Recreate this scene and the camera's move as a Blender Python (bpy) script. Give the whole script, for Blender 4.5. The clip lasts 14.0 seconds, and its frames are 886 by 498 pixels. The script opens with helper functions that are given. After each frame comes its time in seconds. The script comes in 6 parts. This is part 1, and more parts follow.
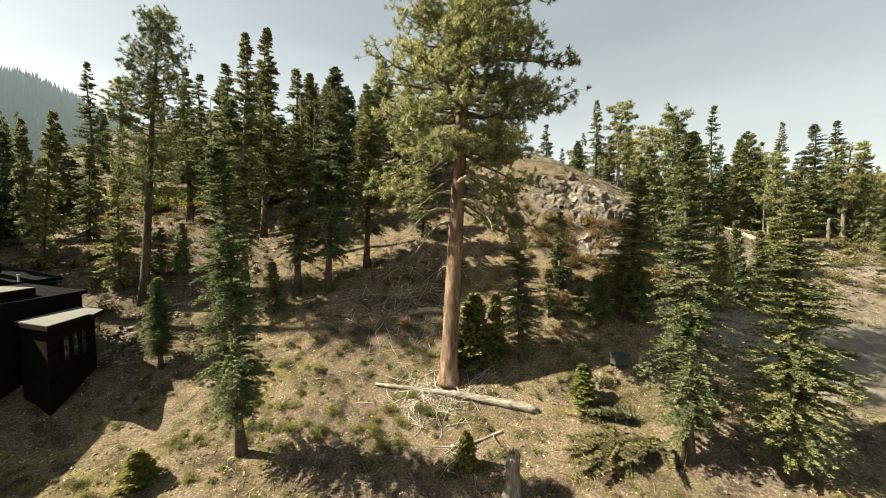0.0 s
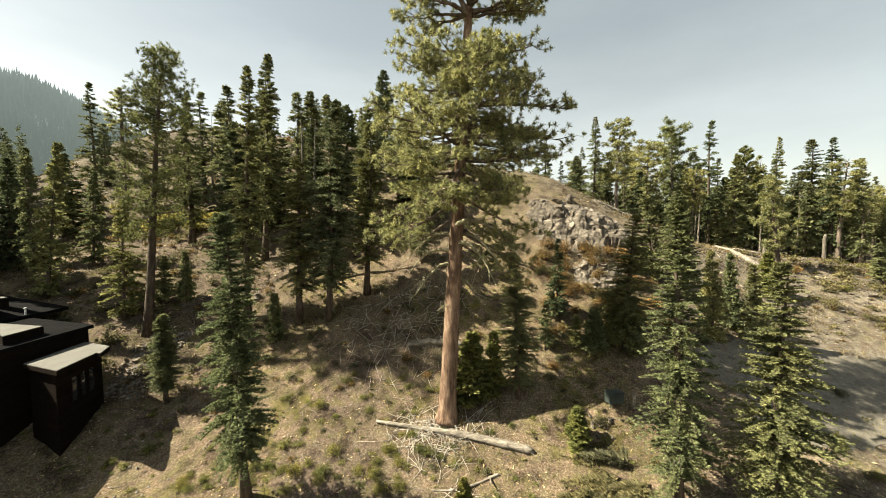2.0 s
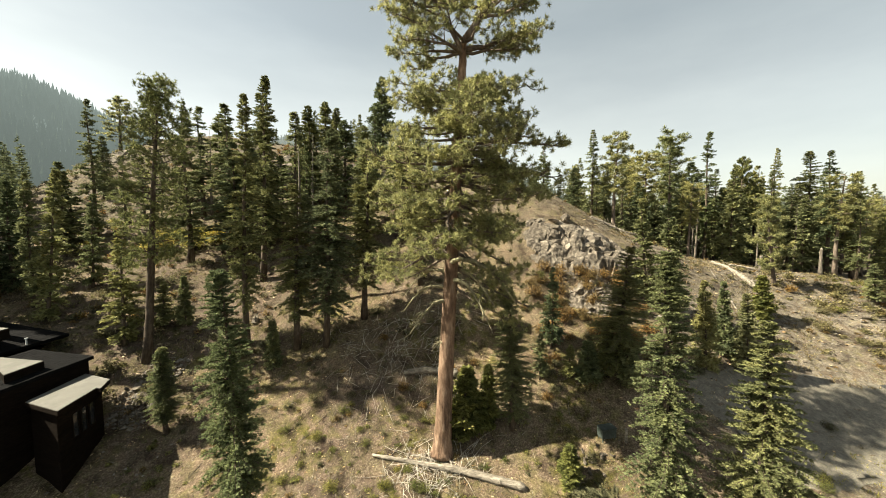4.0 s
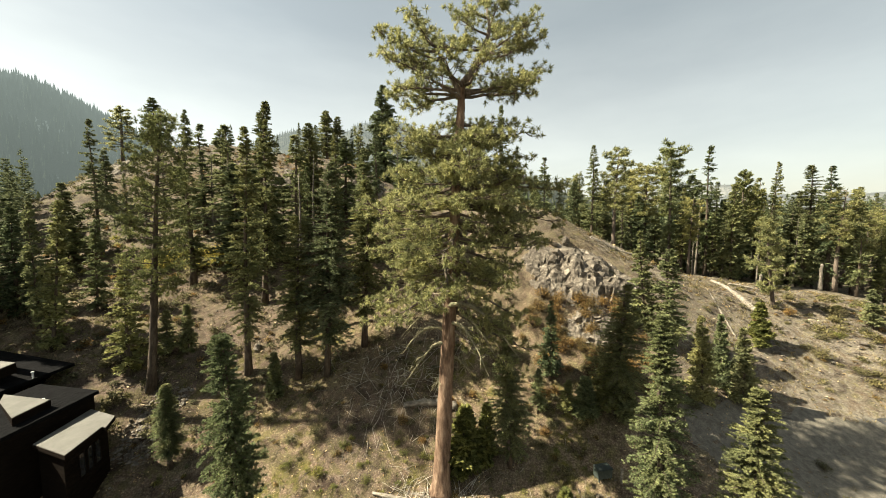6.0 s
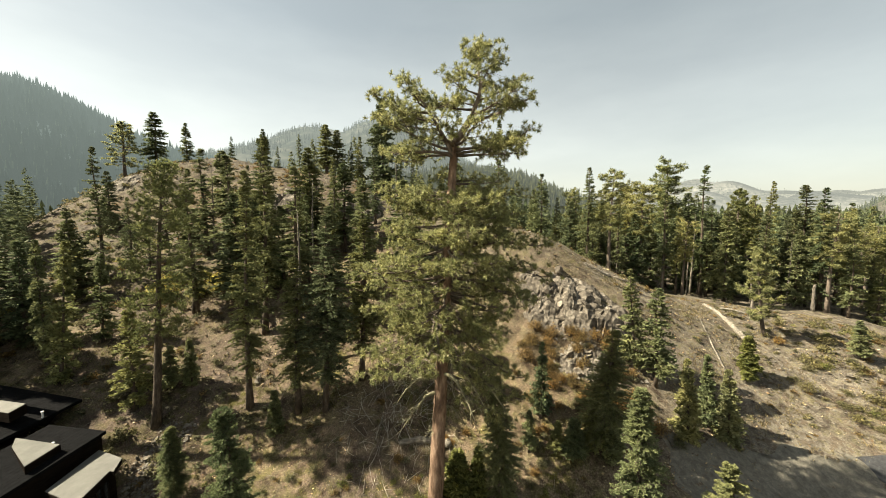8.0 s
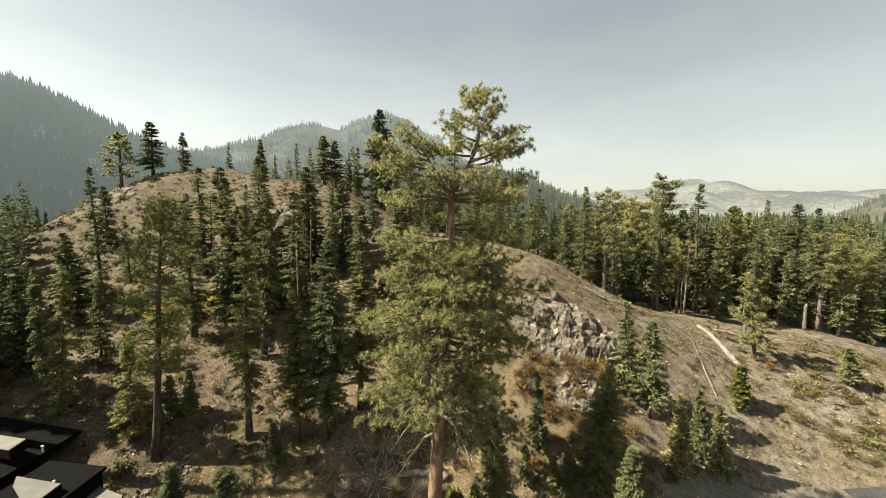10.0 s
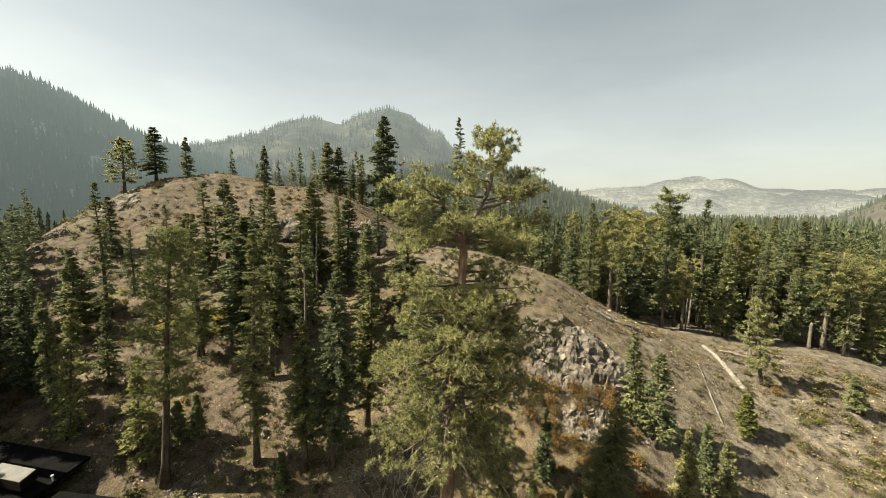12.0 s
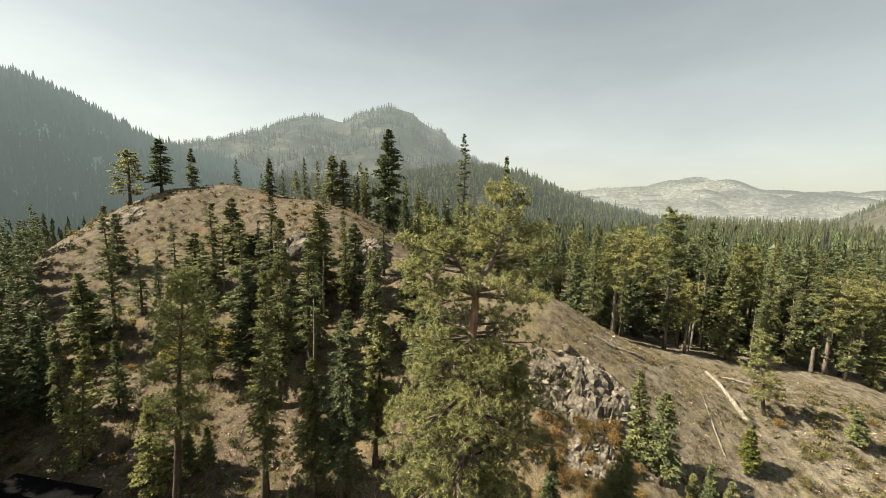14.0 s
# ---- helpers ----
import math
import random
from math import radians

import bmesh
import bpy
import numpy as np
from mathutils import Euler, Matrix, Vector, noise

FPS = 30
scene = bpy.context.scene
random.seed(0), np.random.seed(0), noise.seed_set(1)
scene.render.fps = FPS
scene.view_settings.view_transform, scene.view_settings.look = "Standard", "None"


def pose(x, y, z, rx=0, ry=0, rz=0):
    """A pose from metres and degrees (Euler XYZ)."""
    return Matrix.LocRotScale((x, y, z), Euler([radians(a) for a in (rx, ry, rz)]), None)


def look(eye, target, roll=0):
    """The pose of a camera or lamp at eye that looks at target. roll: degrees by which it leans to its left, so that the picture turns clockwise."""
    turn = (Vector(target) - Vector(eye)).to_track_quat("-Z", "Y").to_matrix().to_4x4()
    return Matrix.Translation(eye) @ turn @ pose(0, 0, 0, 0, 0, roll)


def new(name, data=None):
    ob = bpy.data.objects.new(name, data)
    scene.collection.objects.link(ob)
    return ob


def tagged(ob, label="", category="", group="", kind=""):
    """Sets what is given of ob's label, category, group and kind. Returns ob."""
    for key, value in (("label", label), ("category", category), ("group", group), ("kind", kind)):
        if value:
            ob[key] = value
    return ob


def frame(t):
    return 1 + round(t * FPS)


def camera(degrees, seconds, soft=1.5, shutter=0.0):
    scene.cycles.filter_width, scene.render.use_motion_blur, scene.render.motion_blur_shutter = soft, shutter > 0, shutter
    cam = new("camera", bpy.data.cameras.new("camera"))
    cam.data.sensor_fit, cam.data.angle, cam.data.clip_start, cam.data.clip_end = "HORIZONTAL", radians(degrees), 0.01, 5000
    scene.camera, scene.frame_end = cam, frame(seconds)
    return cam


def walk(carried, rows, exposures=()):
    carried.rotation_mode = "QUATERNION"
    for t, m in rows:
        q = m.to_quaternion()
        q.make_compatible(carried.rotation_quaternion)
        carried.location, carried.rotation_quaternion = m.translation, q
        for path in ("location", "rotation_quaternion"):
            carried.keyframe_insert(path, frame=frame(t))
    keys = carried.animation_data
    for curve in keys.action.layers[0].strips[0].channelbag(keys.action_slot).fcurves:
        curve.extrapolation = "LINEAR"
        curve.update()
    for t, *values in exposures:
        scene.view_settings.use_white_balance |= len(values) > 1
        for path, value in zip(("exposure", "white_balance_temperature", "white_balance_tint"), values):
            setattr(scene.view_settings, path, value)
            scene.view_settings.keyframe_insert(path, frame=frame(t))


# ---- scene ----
cam = camera(103.32, 14.0, soft=0.95)
# seconds, place in metres, yaw, pitch and roll in degrees
ROWS = [
    (0.0, 0.000, -0.001, 9.000, -0.011, -2.866, 0.001),
    (0.5, 0.017, -0.042, 9.664, -0.154, -2.960, 0.004),
    (1.0, 0.032, -0.105, 10.359, -0.132, -3.064, -0.046),
    (1.5, 0.063, -0.209, 11.075, -0.171, -3.156, -0.075),
    (2.0, 0.086, -0.355, 11.786, -0.007, -3.232, 0.011),
    (2.5, 0.152, -0.467, 12.444, 0.018, -3.345, 0.064),
    (3.0, 0.261, -0.485, 13.074, 0.020, -3.446, 0.073),
    (5.5, 0.571, -0.315, 16.695, 0.136, -4.489, 0.088),
    (6.0, 0.637, -0.438, 17.534, 0.288, -4.560, 0.108),
    (6.5, 0.857, -0.555, 18.576, 0.359, -4.724, 0.113),
    (7.0, 1.076, -0.695, 19.491, 0.391, -4.806, 0.173),
    (7.5, 1.276, -0.829, 20.521, 0.436, -5.049, 0.193),
    (8.0, 1.240, -0.943, 21.478, 0.488, -5.170, 0.190),
    (10.5, 1.100, -1.011, 25.487, -0.078, -5.696, -0.156),
    (11.0, 0.957, -0.836, 26.293, -0.111, -5.953, -0.294),
    (11.5, 0.687, -0.657, 27.103, -0.092, -6.208, -0.421),
    (12.0, 0.345, -0.511, 27.883, 0.149, -6.361, -0.551),
    (12.5, 0.077, -0.442, 28.709, 0.347, -6.463, -0.692),
    (13.0, -0.170, -0.397, 29.648, 0.227, -6.533, -0.845),
    (13.5, -0.359, -0.415, 30.605, 0.221, -6.565, -0.938),
    (14.0, -0.510, -0.412, 31.638, 0.259, -6.707, -1.053),
]
walk(cam, [(t, pose(x, y, z, 90 + pitch, roll, yaw)) for t, x, y, z, yaw, pitch, roll in ROWS], [(0.0, 1.88, 7300, 4), (7.0, 1.8, 7300, 4), (14.0, 1.6, 7300, 4)])

# ---- world and sun ----
world = bpy.data.worlds.new("world")
scene.world = world
world.use_nodes = True
SUN_EL, SUN_AZ = 45.0, 0.0  # height of the sun; degrees that it stands ahead of the left-hand side
nt = world.node_tree
sky = nt.nodes.new("ShaderNodeTexSky")
sky.sky_type = "NISHITA"
sky.sun_disc = False
sky.sun_elevation = radians(SUN_EL)
sky.sun_rotation = radians(270 + SUN_AZ)
sky.air_density, sky.dust_density, sky.ozone_density = 1.0, 2.0, 1.0
clear = nt.nodes["Background"]
clear.inputs["Strength"].default_value = 0.10
nt.links.new(sky.outputs["Color"], clear.inputs["Color"])
# wildfire smoke: a pale veil, thickest towards the horizon, with faint streaks of high cloud
where = nt.nodes.new("ShaderNodeTexCoord")
height = nt.nodes.new("ShaderNodeSeparateXYZ")
nt.links.new(where.outputs["Generated"], height.inputs[0])
veil = nt.nodes.new("ShaderNodeValToRGB")
for _ in range(2):
    veil.color_ramp.elements.new(0.5)
for el, (place, tone) in zip(veil.color_ramp.elements, ((0.0, (1.06, 1.06, 1.02)), (0.16, (0.93, 0.95, 0.93)), (0.45, (0.47, 0.51, 0.52)), (1.0, (0.25, 0.28, 0.30)))):
    el.position, el.color = place, (*tone, 1)
nt.links.new(height.outputs["Z"], veil.inputs["Fac"])
drift = nt.nodes.new("ShaderNodeMapping")
drift.inputs["Scale"].default_value = (2.0, 2.6, 7.0)
drift.inputs["Rotation"].default_value = (0.0, 0.22, 0.3)
nt.links.new(where.outputs["Generated"], drift.inputs["Vector"])
streak = nt.nodes.new("ShaderNodeTexNoise")
streak.inputs["Scale"].default_value, streak.inputs["Detail"].default_value, streak.inputs["Roughness"].default_value = 1.3, 5.0, 0.55
nt.links.new(drift.outputs["Vector"], streak.inputs["Vector"])
wisp = nt.nodes.new("ShaderNodeMapRange")
wisp.inputs["From Min"].default_value, wisp.inputs["From Max"].default_value = 0.35, 0.7
wisp.inputs["To Min"].default_value, wisp.inputs["To Max"].default_value = 0.93, 1.08
nt.links.new(streak.outputs["Fac"], wisp.inputs["Value"])
faint = nt.nodes.new("ShaderNodeMath")
faint.operation = "MULTIPLY"
faint.inputs[1].default_value = 0.26
nt.links.new(wisp.outputs[0], faint.inputs[0])
# smoke scatters forward: the veil is brighter towards the sun
ahead = nt.nodes.new("ShaderNodeVectorMath")
ahead.operation = "DOT_PRODUCT"
ahead.inputs[1].default_value = (-math.cos(radians(SUN_EL)) * math.cos(radians(SUN_AZ)), math.cos(radians(SUN_EL)) * math.sin(radians(SUN_AZ)), math.sin(radians(SUN_EL)))
nt.links.new(where.outputs["Generated"], ahead.inputs[0])
forward = nt.nodes.new("ShaderNodeMapRange")
forward.inputs["From Min"].default_value, forward.inputs["From Max"].default_value = -0.5, 0.75
forward.inputs["To Min"].default_value, forward.inputs["To Max"].default_value = 0.80, 1.16
nt.links.new(ahead.outputs["Value"], forward.inputs["Value"])
lit = nt.nodes.new("ShaderNodeMath")
lit.operation = "MULTIPLY"
nt.links.new(faint.outputs[0], lit.inputs[0])
nt.links.new(forward.outputs[0], lit.inputs[1])
smoke = nt.nodes.new("ShaderNodeBackground")
nt.links.new(veil.outputs["Color"], smoke.inputs["Color"])
nt.links.new(lit.outputs[0], smoke.inputs["Strength"])
both = nt.nodes.new("ShaderNodeMixShader")
both.inputs["Fac"].default_value = 0.78
nt.links.new(clear.outputs[0], both.inputs[1])
nt.links.new(smoke.outputs[0], both.inputs[2])
nt.links.new(both.outputs[0], nt.nodes["World Output"].inputs["Surface"])
sun = new("sun", bpy.data.lights.new("sun", "SUN"))
sun.data.energy, sun.data.angle, sun.data.color = 5.0, radians(0.6), (1.0, 0.94, 0.84)
sun.matrix_world = look((0, 0, 60), (math.cos(radians(SUN_AZ)), -math.sin(radians(SUN_AZ)), 60 - math.tan(radians(SUN_EL))))


# ---- materials ----
def nodes_of(name):
    m = bpy.data.materials.new(name)
    m.use_nodes = True
    n = m.node_tree.nodes
    return m, n, m.node_tree.links, n["Principled BSDF"]


def noise_node(n, l, scale, detail=4.0, rough=0.6, world_space=True, stretch=None):
    tex = n.new("ShaderNodeTexNoise")
    tex.inputs["Scale"].default_value, tex.inputs["Detail"].default_value, tex.inputs["Roughness"].default_value = scale, detail, rough
    if world_space:
        src = n.new("ShaderNodeNewGeometry").outputs["Position"]
    else:
        src = n.new("ShaderNodeTexCoord").outputs["Object"]
    if stretch:
        mp = n.new("ShaderNodeMapping")
        mp.inputs["Scale"].default_value = stretch
        l.new(src, mp.inputs["Vector"])
        src = mp.outputs["Vector"]
    l.new(src, tex.inputs["Vector"])
    return tex.outputs["Fac"]


def ramp_node(n, l, fac, *stops):
    r = n.new("ShaderNodeValToRGB")
    e = r.color_ramp.elements
    while len(e) < len(stops):
        e.new(0.5)
    for el, (p, c) in zip(e, stops):
        el.position, el.color = p, (*c, 1)
    l.new(fac, r.inputs["Fac"])
    return r.outputs["Color"]


def mix_node(n, l, fac, a, b, mode="MIX"):
    m = n.new("ShaderNodeMix")
    m.data_type, m.blend_type = "RGBA", mode
    if isinstance(fac, float):
        m.inputs["Factor"].default_value = fac
    else:
        l.new(fac, m.inputs["Factor"])
    for s, v in ((6, a), (7, b)):
        if isinstance(v, tuple):
            m.inputs[s].default_value = (*v, 1)
        else:
            l.new(v, m.inputs[s])
    return m.outputs[2]


def bump_node(n, l, bsdf, height, strength, distance):
    b = n.new("ShaderNodeBump")
    b.inputs["Strength"].default_value, b.inputs["Distance"].default_value = strength, distance
    l.new(height, b.inputs["Height"])
    l.new(b.outputs["Normal"], bsdf.inputs["Normal"])


def foliage(name, dark, mid, light, glow=0.3):
    """Needles or leaves: every spray differs, every tree differs, and light comes through."""
    m, n, l, p = nodes_of(name)
    isl = n.new("ShaderNodeNewGeometry").outputs["Random Per Island"]
    col = ramp_node(n, l, isl, (0.0, dark), (0.55, mid), (1.0, light))
    rnd = n.new("ShaderNodeObjectInfo").outputs["Random"]
    tone = ramp_node(n, l, rnd, (0.0, (0.7, 0.78, 0.75)), (0.5, (1.0, 1.0, 1.0)), (1.0, (1.25, 1.15, 0.9)))
    col = mix_node(n, l, 1.0, col, tone, "MULTIPLY")
    patch = ramp_node(n, l, noise_node(n, l, 0.9, 2.0), (0.35, (0.75, 0.78, 0.75)), (0.65, (1.2, 1.15, 1.0)))
    col = mix_node(n, l, 1.0, col, patch, "MULTIPLY")
    l.new(col, p.inputs["Base Color"])
    p.inputs["Roughness"].default_value = 0.8
    p.inputs["Specular IOR Level"].default_value = 0.12
    tr = n.new("ShaderNodeBsdfTranslucent")
    l.new(col, tr.inputs["Color"])
    mx = n.new("ShaderNodeMixShader")
    mx.inputs["Fac"].default_value = glow
    l.new(p.outputs["BSDF"], mx.inputs[1])
    l.new(tr.outputs["BSDF"], mx.inputs[2])
    l.new(mx.outputs["Shader"], n["Material Output"].inputs["Surface"])
    return m


def surface(name, a, b, c, scale, rough=0.9, bump=0.5, depth=0.05, stretch=None, world_space=False, vary=0.25):
    """A rough natural surface of three tones, with stains, grain and relief."""
    m, n, l, p = nodes_of(name)
    big = noise_node(n, l, scale * 0.18, 3.0, 0.6, world_space, stretch)
    fine = noise_node(n, l, scale, 6.0, 0.7, world_space, stretch)
    col = ramp_node(n, l, fine, (0.3, a), (0.52, b), (0.72, c))
    col = mix_node(n, l, 1.0, col, ramp_node(n, l, big, (0.35, (1 - vary,) * 3), (0.65, (1 + vary,) * 3)), "MULTIPLY")
    rnd = n.new("ShaderNodeObjectInfo").outputs["Random"]
    col = mix_node(n, l, 1.0, col, ramp_node(n, l, rnd, (0.0, (0.85,) * 3), (1.0, (1.15,) * 3)), "MULTIPLY")
    l.new(col, p.inputs["Base Color"])
    p.inputs["Roughness"].default_value = rough
    p.inputs["Specular IOR Level"].default_value = 0.2
    bump_node(n, l, p, fine, bump, depth)
    return m


def ground_material():
    m, n, l, p = nodes_of("dry_meadow")
    grain = noise_node(n, l, 9.0, 8.0, 0.75)
    tuft = noise_node(n, l, 1.6, 5.0, 0.65)
    field = noise_node(n, l, 0.16, 4.0, 0.6)
    wide = noise_node(n, l, 0.045, 3.0, 0.5)
    soil = ramp_node(n, l, grain, (0.3, (0.030, 0.022, 0.017)), (0.5, (0.122, 0.091, 0.073)), (0.70, (0.30, 0.255, 0.215)))
    straw = ramp_node(n, l, grain, (0.3, (0.040, 0.033, 0.025)), (0.5, (0.116, 0.096, 0.070)), (0.7, (0.285, 0.255, 0.20)))
    green = ramp_node(n, l, grain, (0.3, (0.03, 0.03, 0.012)), (0.55, (0.095, 0.088, 0.03)), (0.72, (0.19, 0.168, 0.065)))
    k1 = ramp_node(n, l, tuft, (0.42, (0, 0, 0)), (0.60, (1, 1, 1)))
    k2 = ramp_node(n, l, field, (0.43, (0, 0, 0)), (0.60, (1, 1, 1)))
    k3 = ramp_node(n, l, wide, (0.40, (0.8, 0.77, 0.74)), (0.62, (1.12, 1.08, 0.88)))
    col = mix_node(n, l, k1, soil, straw)
    gm = mix_node(n, l, 1.0, k1, k2, "MULTIPLY")
    col = mix_node(n, l, gm, col, green)
    col = mix_node(n, l, 1.0, col, k3, "MULTIPLY")
    sep = n.new("ShaderNodeSeparateXYZ")
    l.new(n.new("ShaderNodeNewGeometry").outputs["Position"], sep.inputs[0])
    far = n.new("ShaderNodeMapRange")
    far.inputs["From Min"].default_value, far.inputs["From Max"].default_value = 34.0, 56.0
    l.new(sep.outputs["Y"], far.inputs["Value"])
    stony = ramp_node(n, l, grain, (0.3, (0.048, 0.040, 0.032)), (0.5, (0.152, 0.133, 0.106)), (0.7, (0.305, 0.275, 0.228)))
    heath = ramp_node(n, l, tuft, (0.40, (0.62, 0.56, 0.50)), (0.52, (1.0, 1.0, 1.0)), (0.64, (0.95, 0.92, 0.70)))
    brown = ramp_node(n, l, grain, (0.3, (0.032, 0.025, 0.020)), (0.5, (0.098, 0.082, 0.066)), (0.7, (0.215, 0.19, 0.158)))
    rust = ramp_node(n, l, grain, (0.3, (0.03, 0.018, 0.010)), (0.5, (0.098, 0.066, 0.040)), (0.7, (0.19, 0.14, 0.09)))
    moss = ramp_node(n, l, grain, (0.3, (0.02, 0.02, 0.010)), (0.5, (0.060, 0.058, 0.028)), (0.7, (0.12, 0.115, 0.06)))
    brown = mix_node(n, l, ramp_node(n, l, noise_node(n, l, 0.11, 4.0, 0.6), (0.50, (0, 0, 0)), (0.62, (0.8, 0.8, 0.8))), brown, rust)
    brown = mix_node(n, l, ramp_node(n, l, noise_node(n, l, 0.28, 5.0, 0.65), (0.53, (0, 0, 0)), (0.62, (0.9, 0.9, 0.9))), brown, moss)
    dome = n.new("ShaderNodeMapRange")
    dome.inputs["From Min"].default_value, dome.inputs["From Max"].default_value = -8.0, 8.0
    l.new(sep.outputs["X"], dome.inputs["Value"])
    stony = mix_node(n, l, dome.outputs[0], brown, stony)
    stony = mix_node(n, l, 1.0, stony, heath, "MULTIPLY")
    part_stony = n.new("ShaderNodeMath")
    part_stony.operation = "MULTIPLY"
    east = n.new("ShaderNodeMapRange")
    east.inputs["From Min"].default_value, east.inputs["From Max"].default_value = 14.0, 24.0
    l.new(sep.outputs["X"], east.inputs["Value"])
    bare = n.new("ShaderNodeMath")
    bare.operation = "MAXIMUM"
    l.new(far.outputs[0], bare.inputs[0])
    l.new(east.outputs[0], bare.inputs[1])
    l.new(bare.outputs[0], part_stony.inputs[0])
    l.new(ramp_node(n, l, field, (0.38, (1, 1, 1)), (0.62, (0.55, 0.55, 0.55))), part_stony.inputs[1])
    col = mix_node(n, l, part_stony.outputs[0], col, stony)
    humus = ramp_node(n, l, noise_node(n, l, 0.75, 6.0, 0.7), (0.36, (0.42, 0.40, 0.40)), (0.50, (1.0, 1.0, 1.0)), (0.66, (1.35, 1.32, 1.27)))
    col = mix_node(n, l, 1.0, col, humus, "MULTIPLY")
    l.new(col, p.inputs["Base Color"])
    p.inputs["Roughness"].default_value = 0.95
    p.inputs["Specular IOR Level"].default_value = 0.1
    bump_node(n, l, p, mix_node(n, l, 0.5, grain, tuft), 0.9, 0.16)
    return m


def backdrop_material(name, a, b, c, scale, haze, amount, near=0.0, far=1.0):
    """Distant slopes: rough tones, haze painted as glow growing from near to far (metres from the clearing)."""
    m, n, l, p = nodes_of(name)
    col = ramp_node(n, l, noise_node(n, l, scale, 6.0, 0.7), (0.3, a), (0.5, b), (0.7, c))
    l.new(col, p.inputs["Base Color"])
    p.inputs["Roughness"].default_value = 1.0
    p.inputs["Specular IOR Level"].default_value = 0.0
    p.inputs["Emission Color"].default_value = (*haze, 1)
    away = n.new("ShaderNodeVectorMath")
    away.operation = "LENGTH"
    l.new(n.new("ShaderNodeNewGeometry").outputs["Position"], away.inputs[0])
    haze_glow = n.new("ShaderNodeMapRange")
    haze_glow.inputs["From Min"].default_value, haze_glow.inputs["From Max"].default_value = near, far
    haze_glow.inputs["To Min"].default_value, haze_glow.inputs["To Max"].default_value = amount * 0.3, amount
    l.new(away.outputs["Value"], haze_glow.inputs["Value"])
    l.new(haze_glow.outputs[0], p.inputs["Emission Strength"])
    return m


GROUND = ground_material()
FIR = foliage("fir_needles", (0.088, 0.094, 0.048), (0.175, 0.188, 0.098), (0.254, 0.272, 0.145), 0.34)
FIR_DARK = foliage("dark_fir_needles", (0.072, 0.080, 0.046), (0.142, 0.159, 0.092), (0.206, 0.232, 0.135), 0.26)
FIR_BLUE = foliage("silvery_fir_needles", (0.105, 0.108, 0.058), (0.200, 0.205, 0.112), (0.295, 0.300, 0.175), 0.36)
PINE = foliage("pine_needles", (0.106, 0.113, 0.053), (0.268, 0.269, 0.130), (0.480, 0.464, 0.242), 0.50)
# darker copy of the pine needles, with shade put into the colour
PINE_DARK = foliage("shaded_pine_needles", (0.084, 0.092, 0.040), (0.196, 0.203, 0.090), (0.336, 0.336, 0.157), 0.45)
YOUNG = foliage("young_fir_needles", (0.090, 0.092, 0.032), (0.185, 0.186, 0.066), (0.290, 0.284, 0.110), 0.45)
SHRUB_BROWN = foliage("russet_shrub_leaves", (0.075, 0.046, 0.021), (0.19, 0.122, 0.053), (0.31, 0.215, 0.10))
SHRUB_YELLOW = foliage("yellow_green_shrub_leaves", (0.14, 0.13, 0.035), (0.31, 0.28, 0.085), (0.50, 0.43, 0.15), 0.45)
SAGE = foliage("grey_green_scrub_leaves", (0.055, 0.052, 0.030), (0.125, 0.118, 0.070), (0.215, 0.200, 0.125), 0.3)
STRAW = foliage("dry_grass_blades", (0.07, 0.055, 0.034), (0.165, 0.136, 0.086), (0.32, 0.275, 0.19), 0.25)
CHIPS = foliage("bark_chips_and_scraps", (0.045, 0.030, 0.022), (0.17, 0.122, 0.09), (0.46, 0.39, 0.30), 0.05)
BARK = surface("fir_bark", (0.03, 0.024, 0.018), (0.085, 0.065, 0.048), (0.16, 0.13, 0.10), 5.0, 0.95, 0.8, 0.05, (1, 1, 0.25))
BARK_PINE = surface("ponderosa_bark", (0.038, 0.022, 0.014), (0.178, 0.114, 0.077), (0.36, 0.26, 0.185), 3.6, 0.9, 1.0, 0.09, (1, 1, 0.22), vary=0.3)
BARK_GREY = surface("grey_pine_bark", (0.045, 0.035, 0.028), (0.115, 0.09, 0.07), (0.20, 0.165, 0.135), 4.0, 0.95, 0.9, 0.06, (1, 1, 0.25))
DEADWOOD = surface("bleached_deadwood", (0.05, 0.042, 0.034), (0.20, 0.175, 0.14), (0.42, 0.38, 0.315), 7.0, 0.85, 0.6, 0.03, (0.25, 1, 1))
PALEWOOD = surface("sun_bleached_sticks", (0.16, 0.14, 0.115), (0.36, 0.325, 0.27), (0.55, 0.51, 0.44), 7.0, 0.85, 0.5, 0.02)
SNAGWOOD = surface("grey_snag_wood", (0.045, 0.037, 0.03), (0.13, 0.112, 0.09), (0.27, 0.24, 0.20), 6.0, 0.9, 0.6, 0.03, (1, 1, 0.2))
LICHEN = surface("lichen_covered_branch", (0.08, 0.072, 0.045), (0.23, 0.208, 0.132), (0.42, 0.385, 0.25), 9.0, 0.95, 0.6, 0.03)
ROCK = surface("weathered_rock", (0.024, 0.019, 0.014), (0.128, 0.108, 0.085), (0.29, 0.254, 0.204), 2.2, 0.92, 0.9, 0.15, vary=0.3)
STONE = surface("pale_field_stone", (0.08, 0.07, 0.058), (0.18, 0.16, 0.135), (0.32, 0.29, 0.25), 6.0, 0.9, 0.6, 0.03)
GRAVEL = surface("pale_gravel", (0.086, 0.077, 0.061), (0.142, 0.128, 0.102), (0.215, 0.194, 0.156), 14.0, 0.95, 0.6, 0.03, world_space=True)
